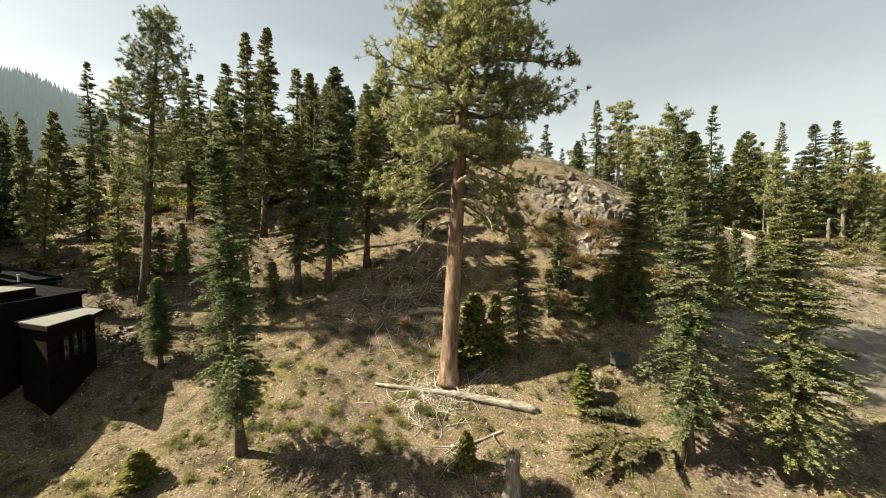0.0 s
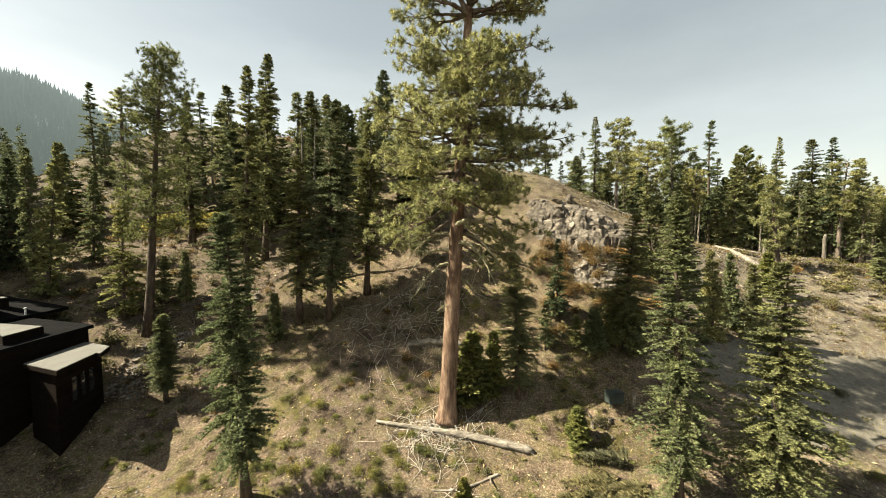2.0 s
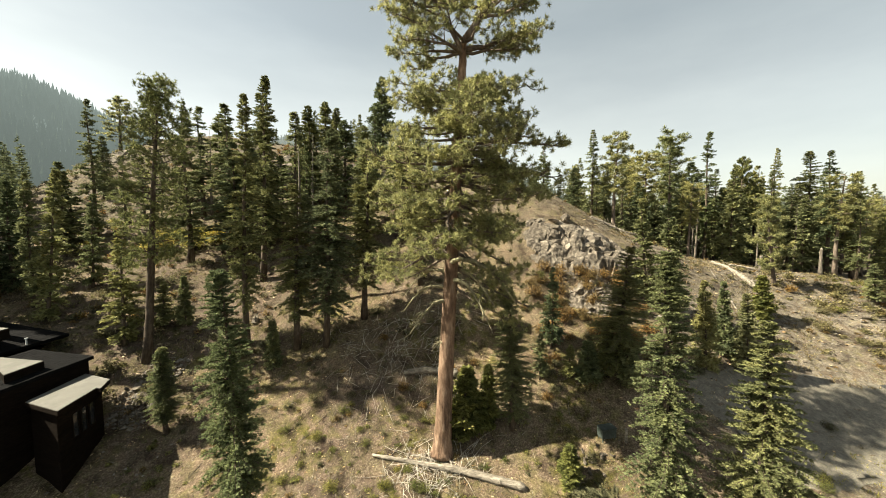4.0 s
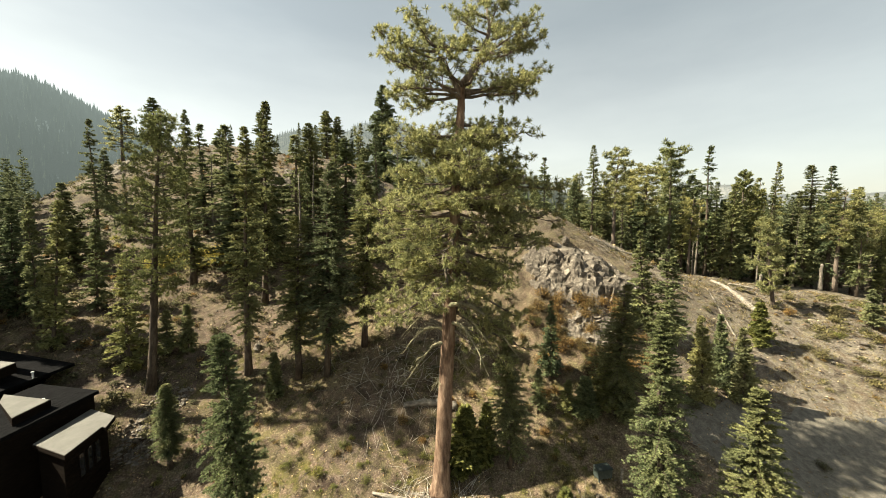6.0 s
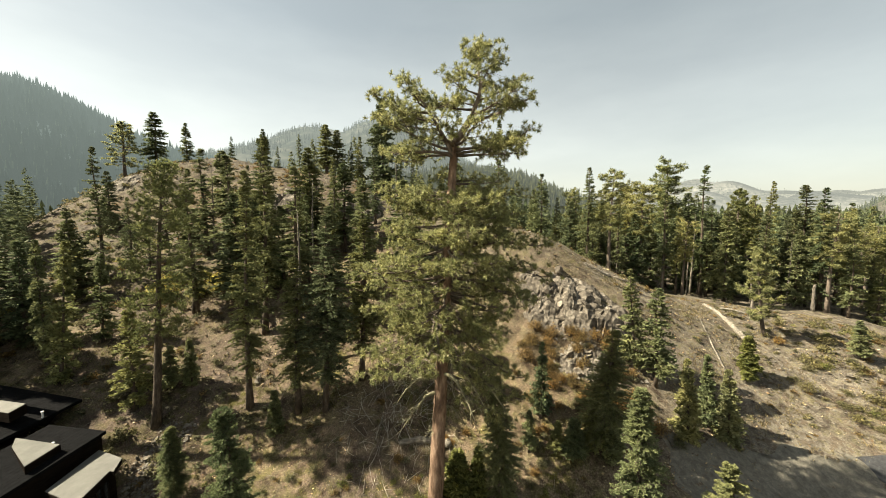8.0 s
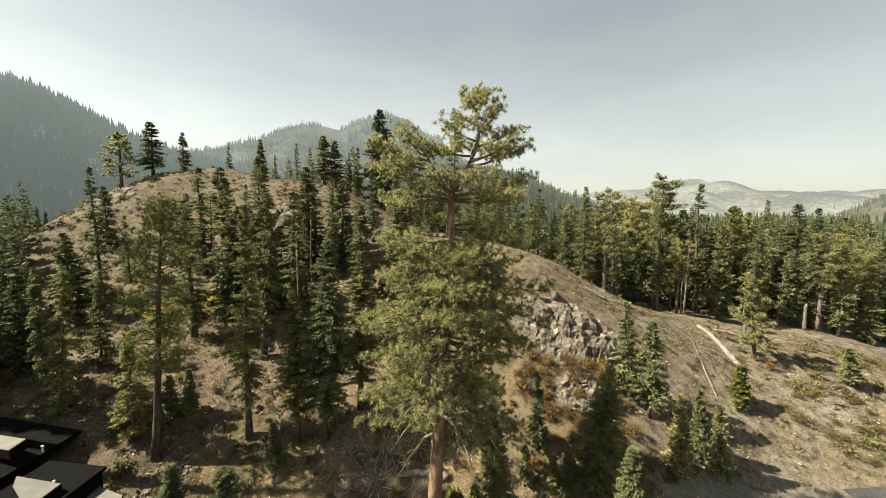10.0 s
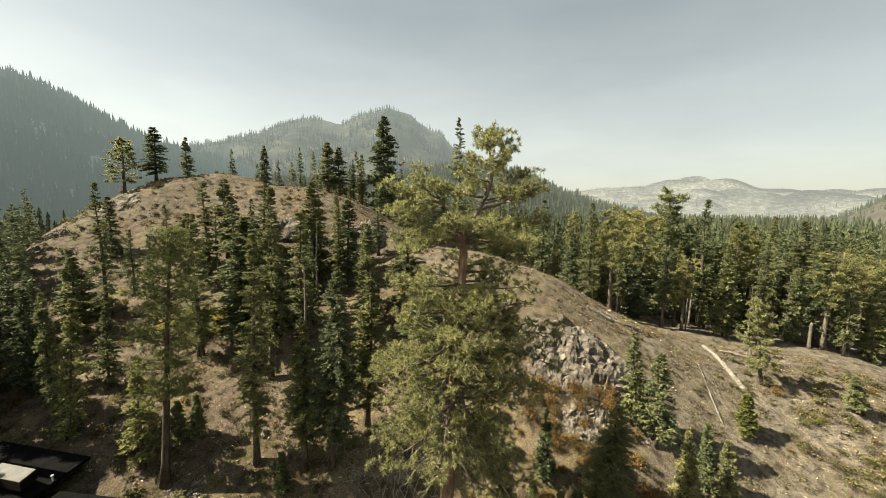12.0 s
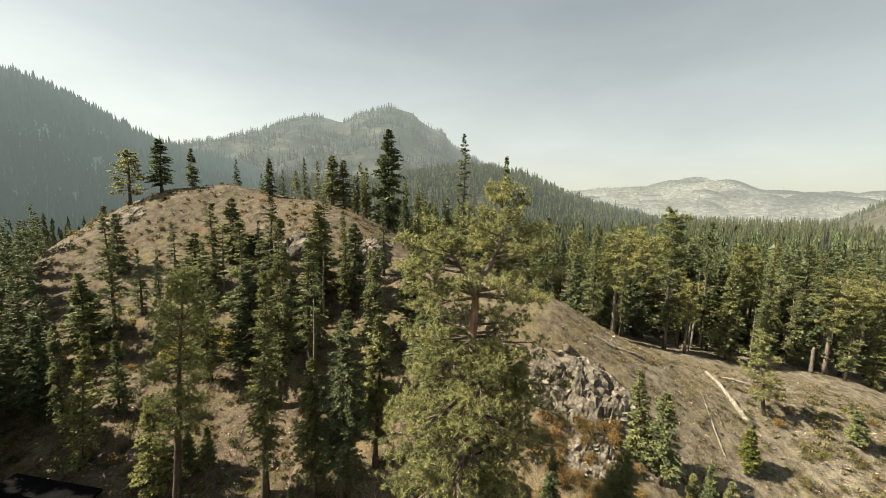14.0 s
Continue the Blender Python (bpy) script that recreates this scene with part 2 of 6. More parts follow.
ASPHALT = surface("asphalt", (0.035, 0.035, 0.036), (0.055, 0.055, 0.056), (0.085, 0.085, 0.085), 25.0, 0.9, 0.4, 0.01, world_space=True)
SHINGLE = surface("dark_roof_shingles", (0.003, 0.003, 0.0032), (0.006, 0.006, 0.0063), (0.012, 0.012, 0.0124), 16.0, 0.97, 0.4, 0.01)
SHINGLE.node_tree.nodes["Principled BSDF"].inputs["Specular IOR Level"].default_value = 0.05
MEMBRANE = surface("pale_roof_metal", (0.10, 0.097, 0.085), (0.125, 0.12, 0.106), (0.15, 0.144, 0.128), 1.2, 0.65, 0.1, 0.005, vary=0.08)
SIDING = surface("dark_stained_siding", (0.005, 0.004, 0.003), (0.011, 0.008, 0.006), (0.02, 0.014, 0.011), 9.0, 0.8, 0.4, 0.01, (0.3, 0.3, 2.0))
SIDING.node_tree.nodes["Principled BSDF"].inputs["Specular IOR Level"].default_value = 0.04
WHITE_CAP = surface("white_skylight_cap", (0.55, 0.55, 0.54), (0.70, 0.70, 0.69), (0.82, 0.82, 0.80), 3.0, 0.5, 0.1, 0.004, vary=0.06)
GREEN_STEEL = surface("green_painted_steel", (0.03, 0.04, 0.034), (0.05, 0.062, 0.054), (0.085, 0.095, 0.085), 5.0, 0.5, 0.1, 0.004)
# far slopes and woods: their haze is emission in the material
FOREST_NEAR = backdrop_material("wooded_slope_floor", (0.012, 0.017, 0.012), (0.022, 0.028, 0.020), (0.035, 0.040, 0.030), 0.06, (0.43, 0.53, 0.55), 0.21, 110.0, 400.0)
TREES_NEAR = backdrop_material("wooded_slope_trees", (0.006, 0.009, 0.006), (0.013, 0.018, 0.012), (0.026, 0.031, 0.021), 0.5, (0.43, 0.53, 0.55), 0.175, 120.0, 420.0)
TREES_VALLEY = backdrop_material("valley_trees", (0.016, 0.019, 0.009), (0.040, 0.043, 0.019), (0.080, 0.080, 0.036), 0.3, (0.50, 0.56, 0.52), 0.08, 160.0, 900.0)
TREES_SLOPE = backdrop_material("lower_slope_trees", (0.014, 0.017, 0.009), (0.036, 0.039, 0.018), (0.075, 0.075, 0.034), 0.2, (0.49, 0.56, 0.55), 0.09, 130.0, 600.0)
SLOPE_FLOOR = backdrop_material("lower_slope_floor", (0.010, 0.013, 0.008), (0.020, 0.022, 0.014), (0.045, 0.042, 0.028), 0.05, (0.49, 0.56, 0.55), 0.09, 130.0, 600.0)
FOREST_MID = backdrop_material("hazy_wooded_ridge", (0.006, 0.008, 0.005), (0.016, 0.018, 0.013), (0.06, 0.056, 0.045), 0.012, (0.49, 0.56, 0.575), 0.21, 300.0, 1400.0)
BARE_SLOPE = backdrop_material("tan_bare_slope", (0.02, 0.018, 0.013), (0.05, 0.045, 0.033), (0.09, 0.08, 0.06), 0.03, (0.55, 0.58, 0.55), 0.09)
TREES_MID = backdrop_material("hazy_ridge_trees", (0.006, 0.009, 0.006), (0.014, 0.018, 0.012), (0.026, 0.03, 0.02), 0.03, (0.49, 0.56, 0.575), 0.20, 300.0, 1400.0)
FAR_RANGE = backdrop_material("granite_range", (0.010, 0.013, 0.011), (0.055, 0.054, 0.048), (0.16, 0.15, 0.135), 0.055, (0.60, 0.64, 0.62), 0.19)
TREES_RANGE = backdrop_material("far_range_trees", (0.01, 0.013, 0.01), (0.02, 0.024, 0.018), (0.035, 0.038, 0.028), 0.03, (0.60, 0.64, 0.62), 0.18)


# ---- mesh helpers ----
def mesh_from(name, verts, faces, material, smooth=False):
    me = bpy.data.meshes.new(name)
    verts, faces = np.asarray(verts, dtype=np.float32), np.asarray(faces, dtype=np.int32)
    k = faces.shape[1]
    me.vertices.add(len(verts))
    me.vertices.foreach_set("co", verts.ravel())
    me.loops.add(faces.size)
    me.loops.foreach_set("vertex_index", faces.ravel())
    me.polygons.add(len(faces))
    me.polygons.foreach_set("loop_start", np.arange(0, faces.size, k, dtype=np.int32))
    me.polygons.foreach_set("loop_total", np.full(len(faces), k, dtype=np.int32))
    me.polygons.foreach_set("use_smooth", np.full(len(faces), smooth))
    me.update(calc_edges=True)
    me.validate()
    me.materials.append(material)
    return me


def part(name, bm, material, parent=None, label="", smooth=False):
    """One bmesh, or one ready mesh, as an object under its thing."""
    if isinstance(bm, bmesh.types.BMesh):
        me = bpy.data.meshes.new(name)
        bm.normal_update()
        bm.to_mesh(me)
        bm.free()
        me.materials.append(material)
        for poly in me.polygons:
            poly.use_smooth = smooth
    else:
        me = bm
    ob = new(name, me)
    ob.parent = parent
    if label:
        tagged(ob, label)
    return ob


def thing(name, label, category, m=None, group="", kind=""):
    ob = tagged(new(name), label, category, group, kind)
    ob.empty_display_size = 0.3
    if m is not None:
        ob.matrix_world = m
    return ob


def boxed(bm, x0, y0, z0, x1, y1, z1, bevel=0.0):
    r = bmesh.ops.create_cube(bm, size=1.0)
    bmesh.ops.transform(bm, matrix=Matrix.Translation(((x0 + x1) / 2, (y0 + y1) / 2, (z0 + z1) / 2)) @ Matrix.Diagonal((x1 - x0, y1 - y0, z1 - z0, 1)), verts=r["verts"])
    if bevel:
        edges = list({e for v in r["verts"] for e in v.link_edges})
        bmesh.ops.bevel(bm, geom=edges, offset=bevel, segments=2, affect="EDGES")
    return bm


def tube(path, radii, sides=6, rng=None, rough=0.0):
    """Vertices and faces of a tapering tube along a path."""
    path = np.asarray(path, float)
    d = np.gradient(path, axis=0)
    d /= np.linalg.norm(d, axis=1)[:, None] + 1e-9
    ref = np.where(np.abs(d[:, 2:3]) > 0.9, [[1.0, 0, 0]], [[0, 0, 1.0]])
    s = np.cross(d, ref)
    s /= np.linalg.norm(s, axis=1)[:, None] + 1e-9
    u = np.cross(s, d)
    a = np.arange(sides) * 2 * np.pi / sides
    r = np.repeat(np.asarray(radii, float)[:, None], sides, 1)
    if rng is not None and rough:
        r = r * (1 + rough * rng.uniform(-1, 1, r.shape))
    v = path[:, None, :] + r[..., None] * (np.cos(a)[None, :, None] * s[:, None, :] + np.sin(a)[None, :, None] * u[:, None, :])
    n = len(path)
    i, j = np.meshgrid(np.arange(n - 1), np.arange(sides), indexing="ij")
    k = (j + 1) % sides
    q = np.stack([i * sides + j, i * sides + k, (i + 1) * sides + k, (i + 1) * sides + j], -1).reshape(-1, 4)
    tris = np.concatenate([q[:, [0, 1, 2]], q[:, [0, 2, 3]]])
    caps = [[(n - 1) * sides, (n - 1) * sides + c, (n - 1) * sides + c + 1] for c in range(1, sides - 1)]
    caps += [[0, c + 1, c] for c in range(1, sides - 1)]
    return v.reshape(-1, 3), np.concatenate([tris, np.array(caps)])


def joined(pieces):
    vs, fs, n = [], [], 0
    for v, f in pieces:
        vs.append(v)
        fs.append(np.asarray(f) + n)
        n += len(v)
    return np.concatenate(vs), np.concatenate(fs)


def unit(v):
    return v / (np.linalg.norm(v, axis=-1, keepdims=True) + 1e-9)


def leaves(base, direction, length, width, rng, turned=0.55):
    """Pointed needle sprays: a narrow kite from base along direction, turned about its own length at random."""
    d = unit(direction)
    s = unit(np.cross(d, unit(rng.normal(size=d.shape) * turned + [0, 0, 1.0])))
    L, W = length[:, None], width[:, None]
    mid = base + d * L * 0.45
    v = np.stack([base, mid + s * W / 2, base + d * L, mid - s * W / 2], 1).reshape(-1, 3)
    i = np.arange(len(base))[:, None] * 4
    return v, np.concatenate([i + [0, 1, 2], i + [0, 2, 3]])


# ---- the lie of the land ----
LEVEL, RISE = -2.75, 10.79
HILLS = [  # place, breadth and height of each swell
    (-75, 84, 18, 10.41),
    (-46, 90, 18, 12.4),
    (-25, 76, 15, 9.88),
    (-8, 62, 14, 7.16),
    (8, 50, 12, 10.54),
    (19, 42, 10, 3.56),
    (28, 48, 12, 1.03),
    (-18, 32, 14, 3.89),
    (-35, 38, 14, 1.44),
    (-56, 50, 16, 2.18),
    (-36, 58, 16, 2.68),
    (0, 32, 10, -0.03),
    (12, 30, 10, 0.81),
    (36, 40, 12, 2.04),
    (50, 42, 14, 2.82),
    (31, 27, 10, -2.25),
    (20, 18, 12, 0.93),
    (-20, 22, 10, -4.83),
    (-8, 18, 9, -0.98),
    (5, 18, 9, -2.61),
    (60, 70, 30, 0.12),
    (-100, 90, 35, 14.91),
    (-20, 110, 30, 11.94),
    (35, 95, 30, 3.09),
    (-61, 89, 11, 2.2),
    (-36, 88, 11, -1.6),
    (-103, 73, 12, -14.0),
    (-112, 100, 20, -10.0),
]


def ground(x, y):
    """Height of the ground at a place."""
    x, y = np.asarray(x, float), np.asarray(y, float)
    z = LEVEL + RISE * np.tanh(y / 80.0)
    for hx, hy, wide, high in HILLS:
        z = z + high * np.exp(-((x - hx) ** 2 + (y - hy) ** 2) / (2 * wide * wide))
    return z


def rough_ground(x, y):
    """The ground with its hummocks, gullies and steps."""
    x, y = np.asarray(x, float), np.asarray(y, float)
    b = 0.10 * np.sin(x * 1.1 + 0.7 * np.sin(y * 0.8)) * np.sin(y * 0.9 + 1.3 * np.sin(x * 0.37))
    b = b + 0.05 * np.sin(x * 2.7 + y * 1.9) * np.sin(y * 3.1 - x * 1.3 + 1.0)
    c = 0.35 * np.sin(x * 0.31 + 1.9) * np.sin(y * 0.27 + 0.6 * np.sin(x * 0.21))
    return ground(x, y) + b + c * np.clip((y - 28) / 15, 0, 1)


def axis_lines(lo, hi, step, far_lo, far_hi):
    mid = np.arange(lo, hi + 1e-6, step)
    g = np.cumsum(step * 1.22 ** np.arange(1, 60))
    return np.concatenate([(lo - g[g < lo - far_lo])[::-1], mid, hi + g[g < far_hi - hi]])


gx = axis_lines(-75.0, 65.0, 0.8, -4200.0, 4200.0)
gy = axis_lines(-6.0, 95.0, 0.8, -900.0, 4600.0)
GX, GY = np.meshgrid(gx, gy)
GZ = rough_ground(GX, GY)
nx, ny = len(gx), len(gy)
ii, jj = np.meshgrid(np.arange(ny - 1), np.arange(nx - 1), indexing="ij")
qa = (ii * nx + jj).ravel()
ground_ob = new("ground", mesh_from("ground", np.stack([GX, GY, GZ], -1).reshape(-1, 3), np.stack([qa, qa + 1, qa + nx + 1, qa + nx], -1), GROUND, True))
tagged(ground_ob, "dry grassy hillside of tan soil and straw", "ground", kind="structure")


def sheet(name, x0, y0, x1, y1, lift, material, label, category, wobble=0.0):
    xs, ys = np.arange(x0, x1 + 0.01, 0.4), np.arange(y0, y1 + 0.01, 0.4)
    X, Y = np.meshgrid(xs, ys)
    ex = np.minimum(np.minimum(X - x0, x1 - X), np.minimum(Y - y0, y1 - Y))
    X = X + wobble * np.sin(Y * 1.3) * (ex < 0.5)
    Y = Y + wobble * np.sin(X * 1.1) * (ex < 0.5)
    Z = rough_ground(X, Y)
    # graded flat: the sheet follows the ground's lie but not its hummocks
    Z = np.maximum(Z, ground(X, Y)) + np.where(ex < 0.2, -0.05, lift)
    a, b = len(ys), len(xs)
    i, j = np.meshgrid(np.arange(a - 1), np.arange(b - 1), indexing="ij")
    q = (i * b + j).ravel()
    ob = new(name, mesh_from(name, np.stack([X, Y, Z], -1).reshape(-1, 3), np.stack([q, q + 1, q + b + 1, q + b], -1), material, True))
    return tagged(ob, label, category, kind="structure")


sheet("gravel_clearing", 18.4, 17.6, 34.6, 26.8, 0.03, GRAVEL, "pale flat gravel clearing with short dry grass", "clearing", 0.5)
sheet("road", 34.61, 12.0, 44.0, 26.7, 0.04, ASPHALT, "dark grey asphalt road end", "road")


# ---- far mountains ----
def ridge(name, label, crest, near, far, foot, material, folds, seed):
    """A mountainside seen from the clearing: crest gives (degrees to the right, degrees above level) of its skyline."""
    rng = np.random.default_rng(seed)
    a = np.linspace(crest[0][0], crest[-1][0], 150)
    e = np.interp(a, [c[0] for c in crest], [c[1] for c in crest])
    top = far * np.tan(np.radians(e)) + 26.0
    rows = 34
    u = np.linspace(0, 1, rows)
    V = np.zeros((rows + 6, len(a), 3))
    for k in range(rows + 6):
        t = u[k] if k < rows else 1 + (k - rows + 1) * 0.05
        d = near + (far - near) * t
        f = 0.5 - 0.5 * np.cos(np.pi * min(t, 1.0) ** 0.85) if t <= 1 else 1 - (t - 1) * 1.6
        w = sum(np.sin(np.radians(a) * q * 9 + p + 5 * t * s) / q for q, p, s in zip((1, 2.3, 4.1, 7.7), rng.uniform(0, 6, 4), rng.uniform(-1, 1, 4)))
        h = foot + (top - foot) * f + folds * w * np.sin(np.pi * min(t, 1.0)) * (t < 1)
        dd = d + folds * 1.5 * w * np.sin(np.pi * min(t, 1.0)) * (t < 1)
        V[k] = np.stack([dd * np.sin(np.radians(a)), dd * np.cos(np.radians(a)), h], -1)
    m = len(a)
    i, j = np.meshgrid(np.arange(len(V) - 1), np.arange(m - 1), indexing="ij")
    q = (i * m + j).ravel()
    ob = new(name, mesh_from(name, V.reshape(-1, 3), np.stack([q, q + 1, q + m + 1, q + m], -1), material, True))
    tagged(ob, label, "mountain", kind="structure")
    return V


def on_slope(V, count, rng, thin):
    """Places on a far slope, thickest along its skyline."""
    r = rng.uniform(0, 1, count) ** 0.75 * (len(V) - 7)
    c = rng.uniform(0, V.shape[1] - 1.001, count)
    r[: count // 7] = len(V) - 7 - rng.uniform(0, 1.2, count // 7)
    i, j = r.astype(int), c.astype(int)
    fr, fc = (r - i)[:, None], (c - j)[:, None]
    p = (V[i, j] * (1 - fc) + V[i, j + 1] * fc) * (1 - fr) + (V[i + 1, j] * (1 - fc) + V[i + 1, j + 1] * fc) * fr
    if thin:
        keep = (np.sin(p[:, 0] * 0.018 + 2 * np.sin(p[:, 2] * 0.02)) + np.sin(p[:, 0] * 0.047 + p[:, 2] * 0.05) > thin) | (r > len(V) - 9)
        p = p[keep]
    return p


def conifers(p, h, w, tiers, spikes, rng):
    """Small ragged conifers: skirts of drooping spikes, one above the other."""
    n = len(p)
    out = []
    k = 2 * spikes
    for q in range(tiers):
        lo, hi = 0.04 + 0.9 * q / tiers, min(1.0, 0.04 + 0.9 * (q + 1.0) / tiers + 0.045)
        ang = np.arange(k) * 2 * np.pi / k + rng.uniform(0, 6.28, (n, 1))
        r = w[:, None] * (1 - lo) ** 0.8 * rng.uniform(0.7, 1.15, (n, 1)) * np.where(np.arange(k) % 2, 0.5, 1.0) * rng.uniform(0.7, 1.25, (n, k))
        z = h[:, None] * (lo + np.where(np.arange(k) % 2, 0.05, 0.0) * 1.5 / tiers + rng.normal(0, 0.012, (n, k)))
        ring = p[:, None, :] + np.stack([r * np.cos(ang), r * np.sin(ang), z], -1)
        tip = p + np.array([0, 0, 1.0]) * (h * hi)[:, None]
        v = np.concatenate([ring, tip[:, None, :]], 1).reshape(-1, 3)
        f = np.concatenate([np.arange(n)[:, None] * (k + 1) + [s, (s + 1) % k, k] for s in range(k)])
        out.append((v, f))
    return joined(out)


def woods(name, label, V, count, high, material, seed, thin=0.0, ready=None, tiers=3, spikes=3):
    rng = np.random.default_rng(seed)
    p = on_slope(V, count, rng, thin) if ready is None else ready
    n = len(p)
    h = high * np.exp(np.clip(rng.normal(0, 0.26, n), -0.5, 0.42))
    v, f = conifers(p - [0, 0, 0.3], h, h * rng.uniform(0.12, 0.2, n), tiers, spikes, rng)
    tagged(new(name, mesh_from(name, v, f, material)), label, "forest", kind="stuff")


SKY_L = [(-66, 12.6), (-56, 11.6), (-51, 11.3), (-48.8, 11.2), (-46.8, 10.5), (-44.2, 9.4), (-41.4, 7.6), (-39, 6.3), (-36.6, 6.0), (-32, 5.0), (-26, 3.0)]
SKY_M = [(-44, 6.0), (-36, 6.9), (-32.9, 7.7), (-30.2, 8.6), (-27.4, 9.6), (-24.5, 10.9), (-21.4, 11.7), (-18.2, 11.7), (-15.4, 11.5), (-13.3, 12.7), (-9, 14.1), (-5.4, 13.3), (-4.1, 12.2), (-2.3, 11.2), (-0.5, 10.9), (0.9, 9.1), (5.4, 6.7), (8.2, 5.6), (13.5, 3.7), (18.6, 1.8), (26, 0.0), (34, -2.5), (42, -5.0)]
SKY_F = [(-50, 3.0), (-30, 3.4), (-12, 3.6), (-2, 5.6), (3, 6.3), (8.2, 6.0), (12.5, 4.9), (16, 3.4), (20, 1.6), (25, 0.0), (32, -1.8), (40, -4.0)]
SKY_R = [(10, 1.2), (18.6, 1.9), (22.5, 2.7), (27.7, 3.1), (31.1, 3.0), (33.7, 3.5), (36.1, 3.8), (39, 3.0), (41.7, 2.2), (46.4, 1.9), (51, 1.8), (62, 2.0)]
SKY_S = [(43, -2.4), (46.3, -1.8), (47.9, -0.8), (49.4, 0.2), (51, 1.3), (56, 3.2), (66, 4.6)]
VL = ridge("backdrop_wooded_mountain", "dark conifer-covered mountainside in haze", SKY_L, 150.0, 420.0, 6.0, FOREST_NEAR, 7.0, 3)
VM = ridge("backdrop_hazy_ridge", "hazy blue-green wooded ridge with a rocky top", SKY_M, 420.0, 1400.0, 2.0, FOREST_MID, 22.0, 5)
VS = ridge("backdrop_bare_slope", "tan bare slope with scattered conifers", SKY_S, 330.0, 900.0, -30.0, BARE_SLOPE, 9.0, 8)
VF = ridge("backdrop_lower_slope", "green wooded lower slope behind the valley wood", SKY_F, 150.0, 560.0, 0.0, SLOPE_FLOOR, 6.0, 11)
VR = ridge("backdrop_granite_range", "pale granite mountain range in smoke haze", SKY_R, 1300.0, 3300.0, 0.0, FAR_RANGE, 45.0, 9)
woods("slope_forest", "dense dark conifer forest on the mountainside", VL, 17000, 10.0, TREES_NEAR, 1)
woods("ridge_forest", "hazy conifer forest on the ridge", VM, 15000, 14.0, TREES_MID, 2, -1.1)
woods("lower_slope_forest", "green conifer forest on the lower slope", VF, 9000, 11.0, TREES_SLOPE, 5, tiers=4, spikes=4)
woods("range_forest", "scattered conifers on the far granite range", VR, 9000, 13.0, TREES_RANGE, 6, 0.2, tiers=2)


def valley_woods(name, label, count, spread, high, material, seed):
    """Conifers without number on the valley floor, growing finer with distance."""
    rng = np.random.default_rng(seed)
    d = 190 * np.exp(rng.uniform(0, 1, count) * 2.1)
    a = np.radians(rng.uniform(*spread, count))
    x, y = d * np.sin(a), d * np.cos(a)
    P = np.stack([x, y, ground(x, y)], -1)
    woods(name, label, P, 0, high, material, seed, ready=P, tiers=5, spikes=5)


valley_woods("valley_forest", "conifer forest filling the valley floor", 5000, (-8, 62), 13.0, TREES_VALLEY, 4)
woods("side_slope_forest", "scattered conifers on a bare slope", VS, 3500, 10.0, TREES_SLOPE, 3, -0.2)


